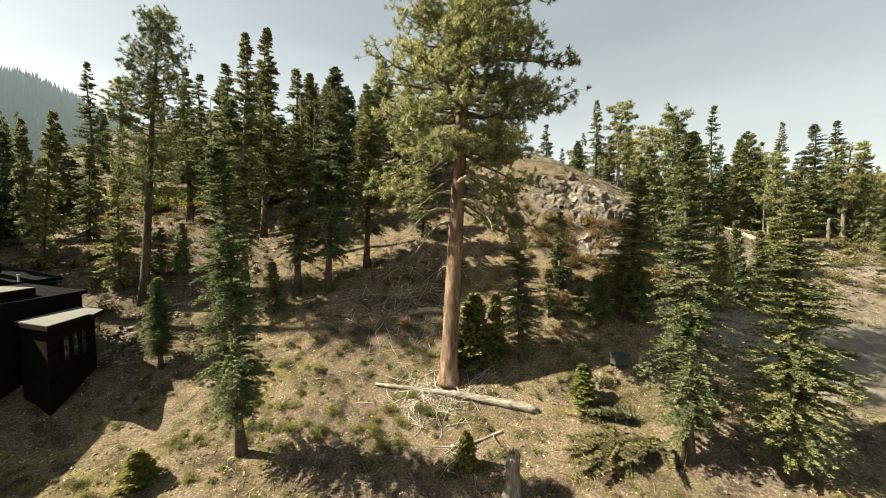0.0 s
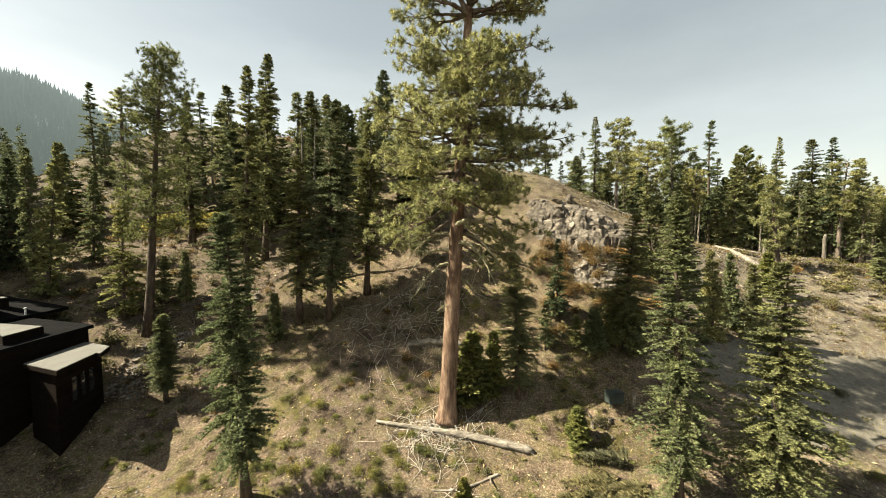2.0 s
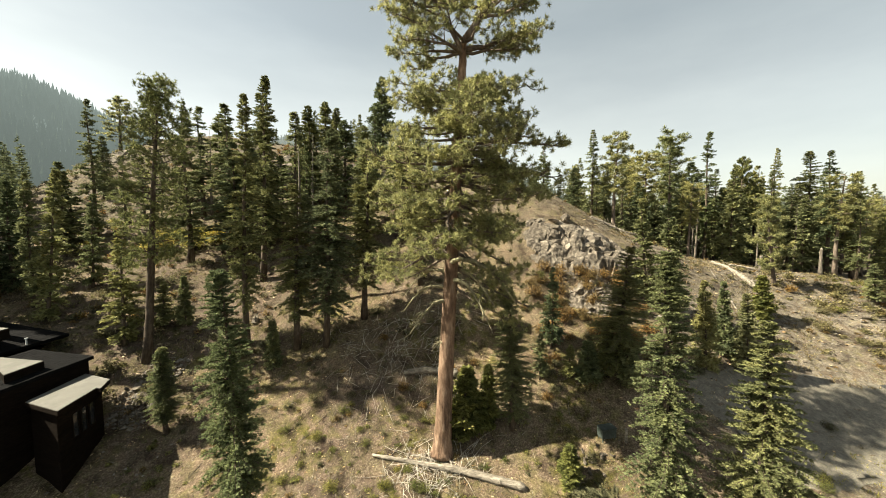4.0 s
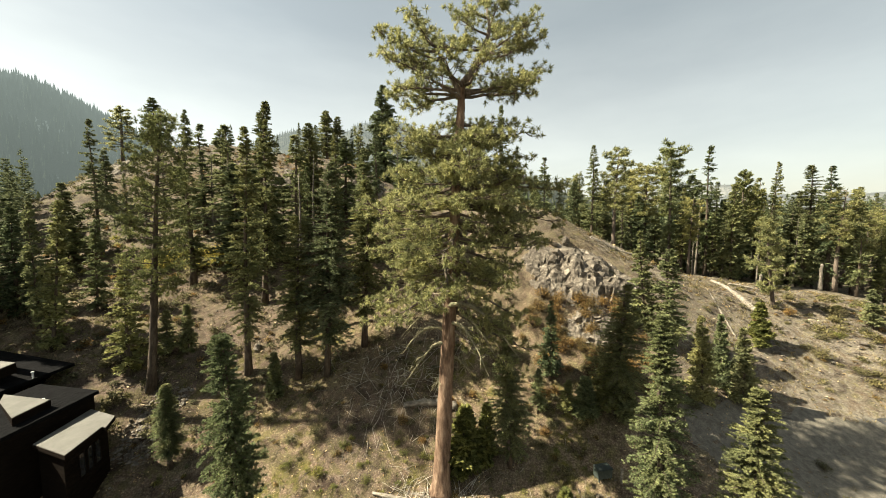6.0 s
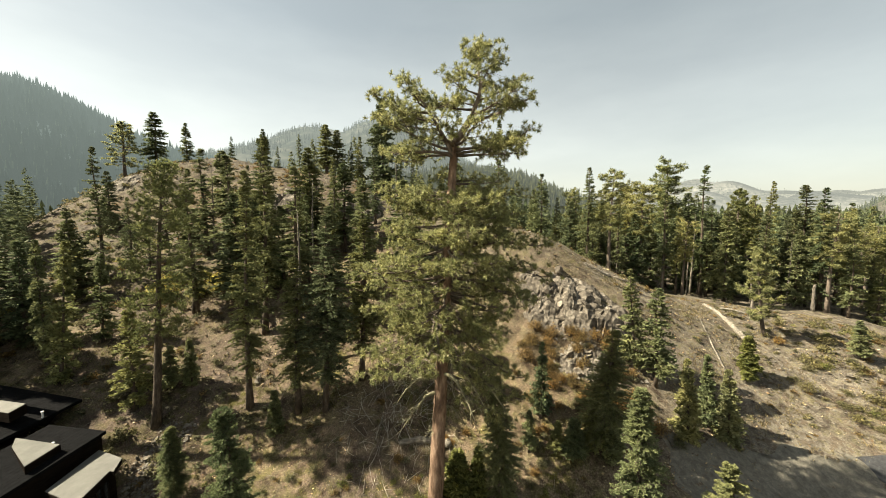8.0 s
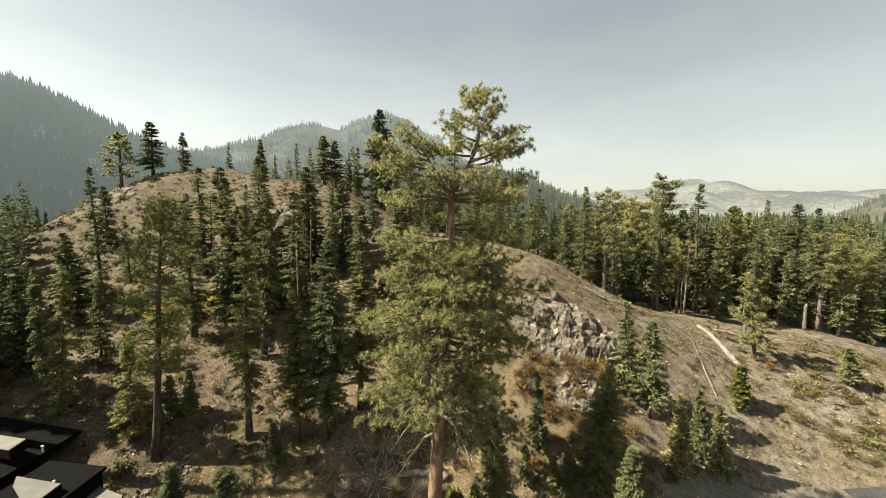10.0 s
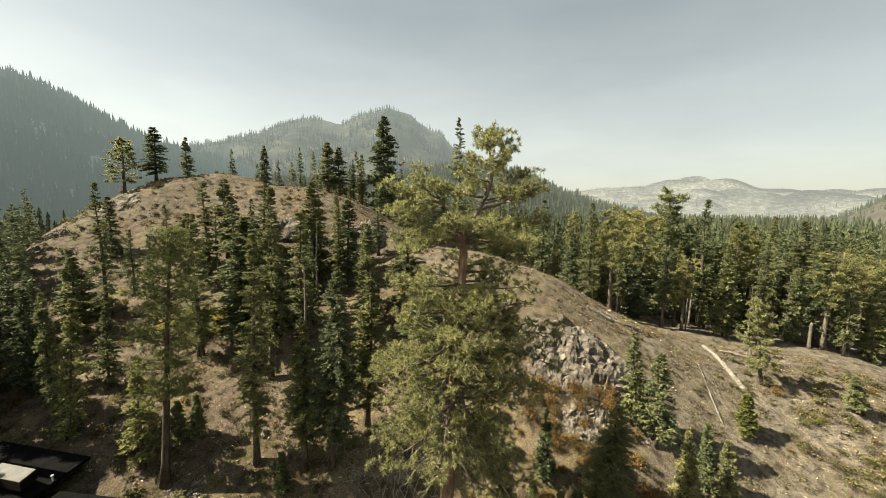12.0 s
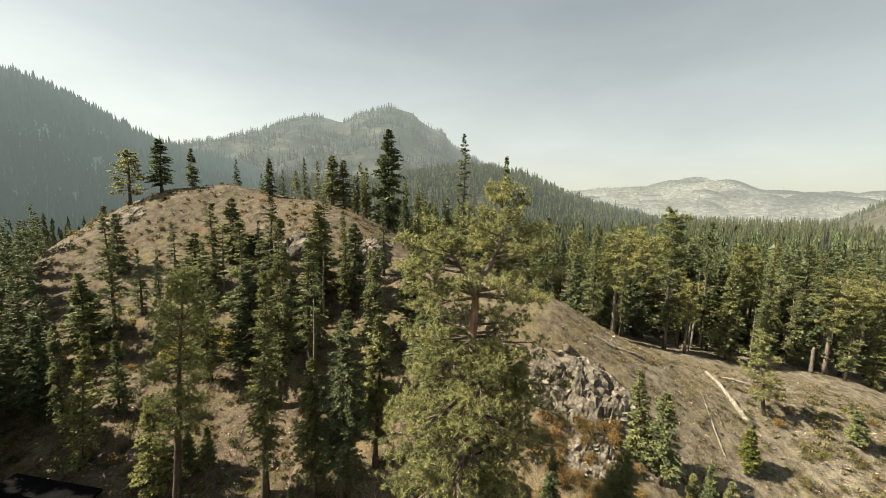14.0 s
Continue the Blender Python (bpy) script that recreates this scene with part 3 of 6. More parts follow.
# ---- trees ----
def fir_meshes(name, high, wide, bare, per_metre, needles, bark, seed, droop=0.25, ragged=0.25, lush=1.0, point=0.85, steps=9, size=1.0, feather=False):
    """A trunk with its limbs, and a crown of needle sprays, as two meshes."""
    rng = np.random.default_rng(seed)
    n = int(high * (1 - bare) * per_metre)
    t = np.sort(1 - (1 - rng.uniform(0, 1, n)) ** 1.25)
    whorl = np.floor(t * n / 5.5 + rng.uniform(-0.75, 0.75, n)) / (n / 5.5)
    t = np.where((rng.uniform(0, 1, n) < 0.45) & (t < 0.75), whorl, t)
    t = np.clip(t, 0, 0.995)
    z0 = high * (bare + (1 - bare) * t)
    az = rng.uniform(0, 2 * np.pi, n)
    swell = np.clip(0.48 + t / 0.5, 0.48, 1.0) if feather else np.clip(t / 0.12, 0.5, 1.0)
    lobes = 1 + 0.16 * np.sin(az * 2 + seed) + 0.14 * np.sin(t * 23 + az + seed * 2)
    L = wide * ((1 - t) ** point) * swell * lobes * (1 - ragged * rng.uniform(0, 1, n) ** 2.2) + 0.15
    lift = 0.55 * t - 0.12 + rng.normal(0, 0.12, n)
    d = unit(np.stack([np.cos(az), np.sin(az), lift], -1))
    o = np.stack([0 * z0, 0 * z0, z0], -1)
    sag = droop * L * (1 - 0.7 * t)
    trunk_r = high * 0.0115 + 0.03
    zs = np.linspace(0, 1, 9)
    bend = np.stack([0.012 * high * np.sin(zs * 4 + seed) * zs, 0.012 * high * np.sin(zs * 3 + 2 * seed) * zs, zs * high], -1)
    rad = trunk_r * (1 - zs) ** 0.9 * np.where(zs < 0.04, 1.35, 1.0) + 0.012
    pieces = [tube(bend, rad, 8, rng, 0.08)]
    for i in range(n):
        u = np.array([0, 0.55, 1.0])[:, None]
        pth = o[i] + d[i] * L[i] * u + np.array([0, 0, -1.0]) * sag[i] * u ** 2
        if size < 0.7 or i % 3 == 0:
            pieces.append(tube(pth, np.array([0.022, 0.014, 0.005]) * (0.5 + L[i] * 0.5), 3))
    for i in range(int(high * bare * 3)):
        a, zz = rng.uniform(0, 6.28), rng.uniform(0.15, 1.0) * high * bare
        e = np.array([math.cos(a), math.sin(a), rng.uniform(-0.5, 0.1)])
        ln = rng.uniform(0.2, 0.6) * wide
        pieces.append(tube([[0, 0, zz], np.array([0, 0, zz]) + e * ln * 0.6, np.array([0, 0, zz]) + e * ln + [0, 0, -0.1]], [0.018, 0.012, 0.004], 3))
    v, f = joined(pieces)
    trunk = mesh_from(name + "_trunk", v, f, bark, True)
    base, dirs, lens, wid = [], [], [], []
    for k in range(steps):
        u = 0.08 + 0.92 * ((k + rng.uniform(0, 1, n)) / steps) ** 0.85
        p = o + d * (L * u)[:, None] + np.array([0, 0, -1.0]) * (sag * u ** 2)[:, None]
        side = unit(np.cross(d, [0, 0, 1.0]))
        for sg in (-1, 1):
            for q in range(2):
                w = unit(d * rng.uniform(0.25, 0.9, n)[:, None] + sg * side * rng.uniform(0.35, 1.0, n)[:, None] + np.array([0, 0, 1.0]) * rng.normal(0.02, 0.30, n)[:, None])
                keep = rng.uniform(0, 1, n) < lush
                ln = (0.18 + 0.40 * L * (1 - 0.66 * u)) * rng.uniform(0.6, 1.25, n) * size
                base.append(p[keep])
                dirs.append(w[keep])
                lens.append(ln[keep])
                wid.append((ln * rng.uniform(0.27, 0.46, n) + 0.02)[keep])
    base.append(np.repeat([[0, 0, high * 0.96]], 7, 0) + rng.normal(0, 0.02, (7, 3)))
    dirs.append(np.stack([rng.normal(0, 0.16, 7), rng.normal(0, 0.16, 7), np.ones(7)], -1))
    lens.append(np.full(7, 0.045 * high))
    wid.append(np.full(7, 0.006 * high + 0.01))
    base, dirs, lens, wid = (np.concatenate(q) for q in (base, dirs, lens, wid))
    if feather:
        # every spray forks into a flat fan of three
        d = unit(dirs)
        sd = unit(np.cross(d, unit(rng.normal(0, 0.35, d.shape) + [0, 0, 1.0])))
        base = np.concatenate([base, base + d * (lens * 0.22)[:, None], base + d * (lens * 0.22)[:, None]])
        dirs = np.concatenate([d, d + sd * 0.75, d - sd * 0.75])
        wid = np.concatenate([wid * 0.62, wid * 0.5, wid * 0.5])
        lens = np.concatenate([lens, lens * 0.66, lens * 0.66])
    v, f = leaves(base, dirs, lens, wid, rng, 1.0)
    return trunk, mesh_from(name + "_crown", v, f, needles)


def tufts(tips, dirs, size, count, rng, broad=1.0):
    """Long pine needles bursting from the ends of twigs."""
    n = len(tips)
    b = np.repeat(tips, count, 0)
    d = unit(np.repeat(unit(dirs), count, 0) * 0.55 + rng.normal(0, 0.62, (n * count, 3)))
    ln = size * rng.uniform(0.6, 1.15, n * count)
    return leaves(b - d * 0.03, d, ln, ln * rng.uniform(0.10, 0.18, n * count) * broad, rng, 1.2)


def pine_limb(o, az, lift, ln, thick, rng, twigs, curl=0.25):
    """A crooked pine limb with its twigs: tubes, and the places and ways of the twigs' ends."""
    u = np.linspace(0, 1, 6)
    side = np.array([-math.sin(az), math.cos(az), 0])
    fw = np.array([math.cos(az), math.sin(az), lift])
    wob = np.cumsum(rng.normal(0, 0.05, 6)) * ln
    path = o + fw * (ln * u)[:, None] + side * wob[:, None] + np.array([0, 0, 1.0]) * (curl * ln * (u ** 2 - 0.6 * u))[:, None]
    pieces = [tube(path, thick * (1 - u * 0.88), 5, rng, 0.15)]
    ends, ways = [], []
    for _ in range(twigs):
        q = rng.uniform(0.12, 0.88) ** 0.8
        i = min(int(q * 5), 4)
        p = path[i] + (path[i + 1] - path[i]) * (q * 5 - i)
        w = unit(fw * rng.uniform(0.2, 1.0) + side * rng.normal(0, 0.9) + np.array([0, 0, rng.normal(0.22, 0.4)]))
        tl = ln * rng.uniform(0.10, 0.30) * (1.25 - 0.5 * q)
        e = p + w * tl
        pieces.append(tube([p, p + w * tl * 0.5 + [0, 0, -0.03 * tl], e], [thick * 0.22, thick * 0.15, thick * 0.06], 3))
        for k in (1.0, 0.8, 0.6, 0.4):
            ends.append(p + w * tl * k + rng.normal(0, 0.07, 3))
            ways.append(w + rng.normal(0, 0.3, 3))
    ends.append(path[-1])
    ways.append(fw)
    return pieces, ends, ways


def padded_limb(o, az, lift, ln, thick, rng, subs, curl=0.2, inner=0.30):
    """A limb of an old pine: bare near the trunk, then side branches that end in pads of needle tufts."""
    u = np.linspace(0, 1, 7)
    side = np.array([-math.sin(az), math.cos(az), 0])
    fw = np.array([math.cos(az), math.sin(az), lift])
    wob = np.cumsum(rng.normal(0, 0.045, 7)) * ln
    path = o + fw * (ln * u)[:, None] + side * (wob - wob[0])[:, None] + np.array([0, 0, 1.0]) * (curl * ln * (u ** 2 - 0.6 * u))[:, None]
    pieces = [tube(path, thick * (1 - u * 0.85), 6, rng, 0.15)]
    ends, ways = [], []
    for k in range(subs + 1):
        q = 1.0 if k == subs else inner + (1 - inner) * (k + rng.uniform(0.1, 0.9)) / subs
        p = np.array([np.interp(q, u, path[:, c]) for c in range(3)])
        hand = 0.0 if k == subs else (1 if k % 2 else -1) * rng.uniform(0.4, 1.2)
        w = unit(fw * rng.uniform(0.3, 0.9) + side * hand + np.array([0, 0, rng.normal(0.18, 0.25)]))
        sl = (0.35 + 0.24 * ln * (1.25 - q)) * rng.uniform(0.7, 1.2)
        e = p + w * sl
        pieces.append(tube([p, p + w * sl * 0.5 + [0, 0, -0.05 * sl], e], [thick * 0.34, thick * 0.22, thick * 0.10], 4))
        for _ in range(rng.integers(4, 7)):
            g = e + rng.normal(0, 1, 3) * [0.34, 0.34, 0.17] + w * rng.uniform(-0.35, 0.1)
            pieces.append(tube([e - w * sl * 0.3, (e + g) / 2, g], [thick * 0.10, thick * 0.08, thick * 0.03], 3))
            ends.append(g)
            ways.append(unit(g - e + w * 0.2) + [0, 0, 0.45])
    return pieces, ends, ways


def pine_meshes(name, high, wide, bare, limbs, twigs, tuft, blades, needles, bark, seed, flat=0.0, broad=1.0, branch=pine_limb):
    rng = np.random.default_rng(seed)
    zs = np.linspace(0, 1, 12)
    axis = np.stack([0.014 * high * np.sin(zs * 3.3 + seed) * zs, 0.014 * high * np.sin(zs * 2.6 + 2 * seed) * zs, zs * high], -1)
    rad = (high * 0.0145 + 0.03) * (1 - zs) ** 0.8 * np.where(zs < 0.05, 1.3, 1.0) + 0.02
    pieces, ends, ways = [tube(axis, rad, 10, rng, 0.07)], [], []
    for k in range(limbs):
        t = bare + (1 - bare) * ((k + rng.uniform(0, 1)) / limbs)
        o = np.array([np.interp(t, zs, axis[:, c]) for c in range(3)])
        s = (t - bare) / (1 - bare)
        shape = (math.sin(math.pi * min(1, 0.22 + 0.74 * s)) ** 0.7) * (1 - flat) + flat * (0.35 + 0.65 * s)
        ln = wide * shape * rng.uniform(0.55, 1.1)
        a, b, c = branch(o, k * 2.4 + rng.uniform(-0.6, 0.6), -0.10 + 0.65 * s * (1 - flat) + rng.normal(0, 0.12), ln, 0.02 + 0.022 * ln, rng, twigs)
        pieces += a
        ends += b
        ways += c
    for k in range(int(limbs * 0.2)):
        t = bare * rng.uniform(0.4, 1.0)
        pieces += pine_limb(np.array([np.interp(t, zs, axis[:, c]) for c in range(3)]), rng.uniform(0, 6.28), -0.3, wide * rng.uniform(0.2, 0.5), 0.03, rng, 2)[0]
    ends.append(axis[-1])
    ways.append(np.array([0, 0, 1.0]))
    v, f = joined(pieces)
    trunk = mesh_from(name + "_trunk", v, f, bark, True)
    v, f = tufts(np.array(ends), np.array(ways), tuft, blades, rng, broad)
    return trunk, mesh_from(name + "_crown", v, f, needles)


def snag_mesh(name, high, seed):
    rng = np.random.default_rng(seed)
    zs = np.linspace(0, 1, 9)
    axis = np.stack([0.02 * high * np.sin(zs * 2 + seed) * zs, 0.01 * high * np.sin(zs * 5) * zs, zs * high], -1)
    pieces = [tube(axis, (0.014 * high) * (1 - zs) ** 0.8 + 0.015, 7, rng, 0.1)]
    for _ in range(int(high * 2.6)):
        z, a = rng.uniform(0.25, 0.97), rng.uniform(0, 6.28)
        o = np.array([np.interp(z, zs, axis[:, c]) for c in range(3)])
        e = np.array([math.cos(a), math.sin(a), rng.uniform(-0.4, 0.3)])
        ln = rng.uniform(0.25, 1.1) * (1.15 - z)
        pieces.append(tube([o, o + e * ln * 0.6, o + e * ln + [0, 0, -0.12 * ln]], [0.022, 0.013, 0.004], 3))
    return mesh_from(name, *joined(pieces), SNAGWOOD, True)


FOREST = {}
for key, args in {
    "slim_a": (20.0, 2.3, 0.14, 9.0, FIR_DARK, BARK, 11, 0.34, 0.5, 1.0, 0.72, 6, 0.88, True),
    "slim_b": (20.0, 2.2, 0.22, 9.0, FIR, BARK, 12, 0.32, 0.55, 1.0, 0.7, 6, 0.88, True),
    "slim_c": (20.0, 2.5, 0.08, 9.0, FIR_DARK, BARK, 13, 0.36, 0.45, 1.0, 0.8, 6, 0.88, True),
    "slim_d": (20.0, 2.5, 0.12, 9.0, FIR, BARK, 14, 0.30, 0.5, 1.0, 0.68, 6, 0.88, True),
    "mid_a": (11.0, 1.7, 0.08, 17.0, FIR, BARK, 21, 0.26, 0.4, 1.0, 0.75, 8, 0.88),
    "mid_b": (11.0, 1.7, 0.05, 17.0, FIR_DARK, BARK, 22, 0.24, 0.35, 1.0, 0.8, 8, 0.88),
    "mid_c": (11.0, 1.6, 0.14, 17.0, FIR, BARK, 23, 0.28, 0.5, 1.0, 0.7, 8, 0.88),
    "silver": (7.0, 1.3, 0.03, 30.0, FIR_BLUE, BARK, 25, 0.12, 0.2, 1.0, 0.9, 7, 0.9),
    "stout": (14.0, 2.8, 0.06, 18.0, FIR_DARK, BARK, 27, 0.32, 0.4, 1.0, 0.7, 8, 0.88),
    "near_a": (14.0, 1.9, 0.10, 42.0, FIR, BARK, 28, 0.26, 0.45, 1.0, 0.62, 12, 0.36, True),
    "near_b": (14.0, 1.9, 0.09, 42.0, FIR_DARK, BARK, 29, 0.26, 0.4, 1.0, 0.64, 12, 0.36, True),
    "near_c": (14.0, 1.7, 0.16, 42.0, FIR, BARK, 30, 0.30, 0.55, 1.0, 0.5, 12, 0.36, True),
    "far_a": (20.0, 2.8, 0.06, 7.0, FIR_DARK, BARK, 15, 0.30, 0.45, 1.0, 0.8, 4, 1.2, True),
    "far_b": (20.0, 2.7, 0.12, 7.0, FIR, BARK, 16, 0.30, 0.5, 1.0, 0.72, 4, 1.2, True),
    "far_c": (20.0, 3.1, 0.03, 7.0, FIR_DARK, BARK, 17, 0.30, 0.4, 1.0, 0.85, 4, 1.2, True),
    "far_d": (20.0, 2.9, 0.08, 7.0, FIR, BARK, 18, 0.28, 0.5, 1.0, 0.7, 4, 1.2, True),
    "high_a": (20.0, 2.4, 0.21, 18.0, FIR_DARK, BARK, 34, 0.36, 0.5, 1.0, 0.62, 9, 0.62, True),
    "high_b": (20.0, 2.3, 0.17, 18.0, FIR, BARK, 35, 0.34, 0.55, 1.0, 0.66, 9, 0.62, True),
    "broad": (18.0, 2.9, 0.17, 22.0, FIR_DARK, BARK, 36, 0.34, 0.4, 1.0, 0.6, 9, 0.58, True),
    "small_a": (4.0, 0.95, 0.05, 36.0, YOUNG, BARK, 31, 0.15, 0.35),
    "small_b": (4.0, 0.8, 0.10, 32.0, FIR, BARK, 32, 0.15, 0.4),
}.items():
    FOREST[key] = fir_meshes(key, *args)
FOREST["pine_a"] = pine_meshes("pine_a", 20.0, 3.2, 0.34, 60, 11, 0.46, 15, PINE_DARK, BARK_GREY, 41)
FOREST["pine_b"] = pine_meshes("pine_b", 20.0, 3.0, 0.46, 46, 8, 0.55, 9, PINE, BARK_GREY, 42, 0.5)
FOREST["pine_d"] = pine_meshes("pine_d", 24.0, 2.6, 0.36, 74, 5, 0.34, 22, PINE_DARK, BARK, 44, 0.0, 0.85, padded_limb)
FOREST["pine_e"] = pine_meshes("pine_e", 40.0, 3.4, 0.72, 34, 9, 0.55, 10, PINE, BARK_GREY, 45, 0.3)
FOREST["pine_c"] = pine_meshes("pine_c", 10.0, 2.0, 0.22, 42, 7, 0.34, 11, PINE, BARK_GREY, 43)
SNAGS = [snag_mesh("snag_a", 14.0, 51), snag_mesh("snag_b", 14.0, 52)]
NATURAL = {"high_a": 20, "high_b": 20, "broad": 18, "near_a": 14, "near_b": 14, "near_c": 14, "far_a": 20, "far_b": 20, "far_c": 20, "far_d": 20, "slim_a": 20, "slim_b": 20, "slim_c": 20, "slim_d": 20, "mid_a": 11, "mid_b": 11, "mid_c": 11, "silver": 7, "stout": 14, "small_a": 4, "small_b": 4, "pine_a": 20, "pine_b": 20, "pine_c": 10, "pine_d": 24, "pine_e": 40}
BREADTH = {"high_a": 2.4, "high_b": 2.3, "broad": 2.9, "near_a": 1.9, "near_b": 1.9, "near_c": 1.7, "far_a": 2.8, "far_b": 2.7, "far_c": 3.1, "far_d": 2.9, "slim_a": 2.2, "slim_b": 2.1, "slim_c": 2.3, "slim_d": 2.4, "mid_a": 1.7, "mid_b": 1.7, "mid_c": 1.6, "silver": 1.3, "stout": 2.8, "small_a": 0.95, "small_b": 0.8, "pine_a": 3.2, "pine_b": 3.0, "pine_c": 2.0, "pine_d": 2.6, "pine_e": 3.4}
WORDS = {"near": ("fir_tree", "bushy green fir at the edge of the clearing", "tree"), "far": ("fir_tree", "dark green conifer in the closed wood", "tree"), "slim": ("fir_tree", "tall slender dark green fir on the slope", "tree"), "mid": ("fir_tree", "medium green fir with a pointed crown", "tree"),
         "high": ("fir_tree", "tall dark fir with a bare lower trunk", "tree"), "broa": ("fir_tree", "broad dense dark fir with a bare lower trunk", "tree"),
         "silv": ("fir_tree", "young silvery green fir, even and conical", "tree"), "stou": ("fir_tree", "broad dense dark green fir", "tree"),
         "smal": ("fir_sapling", "small yellow-green fir sapling on dry ground", "sapling"), "pine": ("pine_tree", "olive green pine with a bare lower trunk", "tree")}
chance = random.Random(7)


def plant(kind, x, y, high, wide=0.0, lean=0.0, label="", group="", forth=0.0):
    """A tree of that kind, height and half width; lean: metres by which its top stands to the right of its foot; forth: towards the clearing."""
    z = float(rough_ground(x, y)) - 0.12
    sh = Matrix.Rotation(math.atan2(lean, high), 4, "Y") @ Matrix.Rotation(math.atan2(forth, high), 4, "X")
    spin = Matrix.Rotation(chance.uniform(0, 6.28), 4, "Z")
    if kind == "snag":
        me = chance.choice(SNAGS)
        k = high / 14.0
        ob = tagged(new("dead_snag", me), label or "grey dead snag, bare of needles, still upright", "dead tree", group or "snags")
        ob.matrix_world = Matrix.Translation((x, y, z)) @ sh @ spin @ Matrix.Diagonal((k, k, k, 1))
        return ob
    name, words, cat = WORDS[kind[:4].rstrip("_")]
    k = high / NATURAL[kind]
    w = (wide / BREADTH[kind]) if wide else k * chance.uniform(0.98, 1.32)
    ob = thing(name, label or words, cat, Matrix.Translation((x, y, z)) @ sh @ spin @ Matrix.Diagonal((w, w, k, 1)), group or "forest trees")
    part("trunk", FOREST[kind][0], None, ob)
    part("crown", FOREST[kind][1], None, ob)
    return ob


plant("mid_a", -35.70, 31.00, 14.0, 1.65, 1.86)
plant("mid_b", -44.65, 36.00, 11.5, 1.92)
plant("mid_c", -39.14, 33.00, 12.8, 1.32)
plant("mid_a", -36.30, 36.00, 9.8, 1.33, 0.57)
plant("mid_b", -57.38, 60.00, 10.5, 2.24)
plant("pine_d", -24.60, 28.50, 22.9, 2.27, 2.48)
plant("mid_a", -27.30, 29.43, 10.3, 1.66, 0.34)
plant("mid_c", -25.38, 31.31, 4.5, 1.19, 0.21)
plant("small_b", -23.65, 31.81, 4.7, 0.66)
plant("near_c", -19.32, 23.64, 6.1, 1.14, -0.19)
plant("near_c", -10.25, 17.30, 15.1, 1.95, 0.9, "tall fir with a leaning trunk on the clearing", forth=2.7)
plant("high_b", -17.20, 30.30, 21.9, 2.35, 0.60)
plant("high_a", -19.20, 37.55, 21.7, 2.7, 0.88)
plant("high_a", -12.40, 29.80, 14.4, 2.5, 0.15)
plant("snag", -13.77, 34.00, 15.9, 0.6)
plant("broad", -9.85, 29.65, 18.6, 3.3, 0.9)
plant("high_a", -7.00, 32.00, 15.6, 2.5, 0.46)
plant("mid_c", -1.96, 34.36, 7.0, 1.38)
plant("small_b", -13.73, 28.08, 4.1, 0.72)
plant("stout", -14.25, 86.80, 24.0, 5.67)
plant("slim_a", 3.42, 75.00, 29.4, 2.72)
plant("slim_b", 13.29, 80.00, 30.1, 2.43)
plant("near_b", 5.20, 22.80, 9.8, 1.7, -0.4)
plant("small_a", 1.85, 22.60, 4.7, 1.4, 0.18)
plant("small_a", 3.53, 23.08, 4.3, 0.85)
plant("mid_b", 9.31, 27.73, 6.7, 1.0)
plant("small_a", 7.92, 19.43, 2.3, 0.82)
plant("near_b", 13.36, 25.25, 10.0, 2.37, 0.84)
plant("mid_b", 19.40, 31.64, 9.5, 1.45, -0.96)
plant("mid_c", 20.53, 30.25, 9.2, 1.68, -0.22)
plant("near_a", 11.07, 15.30, 14.7, 2.15, -0.46)
plant("near_b", 14.17, 13.88, 11.7, 2.05, -0.24)
plant("silver", 20.85, 26.18, 6.9, 1.11, -0.40)
plant("silver", 23.71, 27.85, 6.2, 1.0, -0.44)
plant("silver", 24.65, 26.72, 6.3, 1.21, -0.43)
plant("small_a", 31.74, 33.34, 4.2, 1.09, -0.31)
plant("pine_c", 38.70, 39.70, 10.3, 2.18, -1.44)
plant("mid_c", 45.98, 35.92, 4.5, 1.26, -0.63)
plant("high_a", 61.2, 58.60, 20.6, 3.3)
plant("slim_c", 60.6, 54.3, 19.4, 2.7, -0.5)
plant("pine_b", 43.6, 67.0, 23.6, 4.2)
plant("slim_b", 45.6, 60.00, 22.6, 2.4)
plant("pine_a", 53.22, 62.00, 18.7, 2.63)
plant("slim_d", 57.18, 60.00, 20.7, 2.12)
plant("near_c", -19.54, 23.85, 6.2, 1.28)
plant("small_a", 1.11, 16.20, 1.9, 0.52)
plant("small_a", -14.00, 15.54, 1.7, 0.78)
plant("mid_c", 9.93, 25.55, 2.6, 0.8, 0.16)
plant("small_b", 11.29, 24.99, 3.2, 0.92, -0.16)
plant("mid_c", 7.83, 25.68, 3.6, 0.71)
plant("small_b", 14.24, 24.62, 4.1, 0.9, -0.54)
plant("mid_c", 12.84, 25.36, 3.6, 1.18, -0.18)
plant("pine_c", -72.33, 80.00, 11.9, 3.79)
plant("mid_c", -68.06, 84.00, 12.5, 3.17)
plant("mid_a", -63.51, 88.00, 9.6, 2.03)
plant("mid_b", -42.24, 84.00, 8.8, 2.05)
plant("mid_c", -27.25, 84.00, 11.6, 3.4)
plant("mid_a", -25.17, 86.00, 12.0, 3.03)
plant("small_b", -34.93, 62.00, 3.5, 2.59)
plant("mid_c", -36.01, 58.00, 13.0, 2.72)
plant("mid_a", -40.27, 55.00, 9.5, 3.07)
plant("slim_b", -35.26, 52.00, 16.3, 2.44)
plant("slim_c", -25.40, 50.00, 17.3, 3.1)
plant("mid_a", -19.89, 44.00, 10.6, 2.49)
plant("mid_b", -19.28, 52.00, 14.3, 3.16)
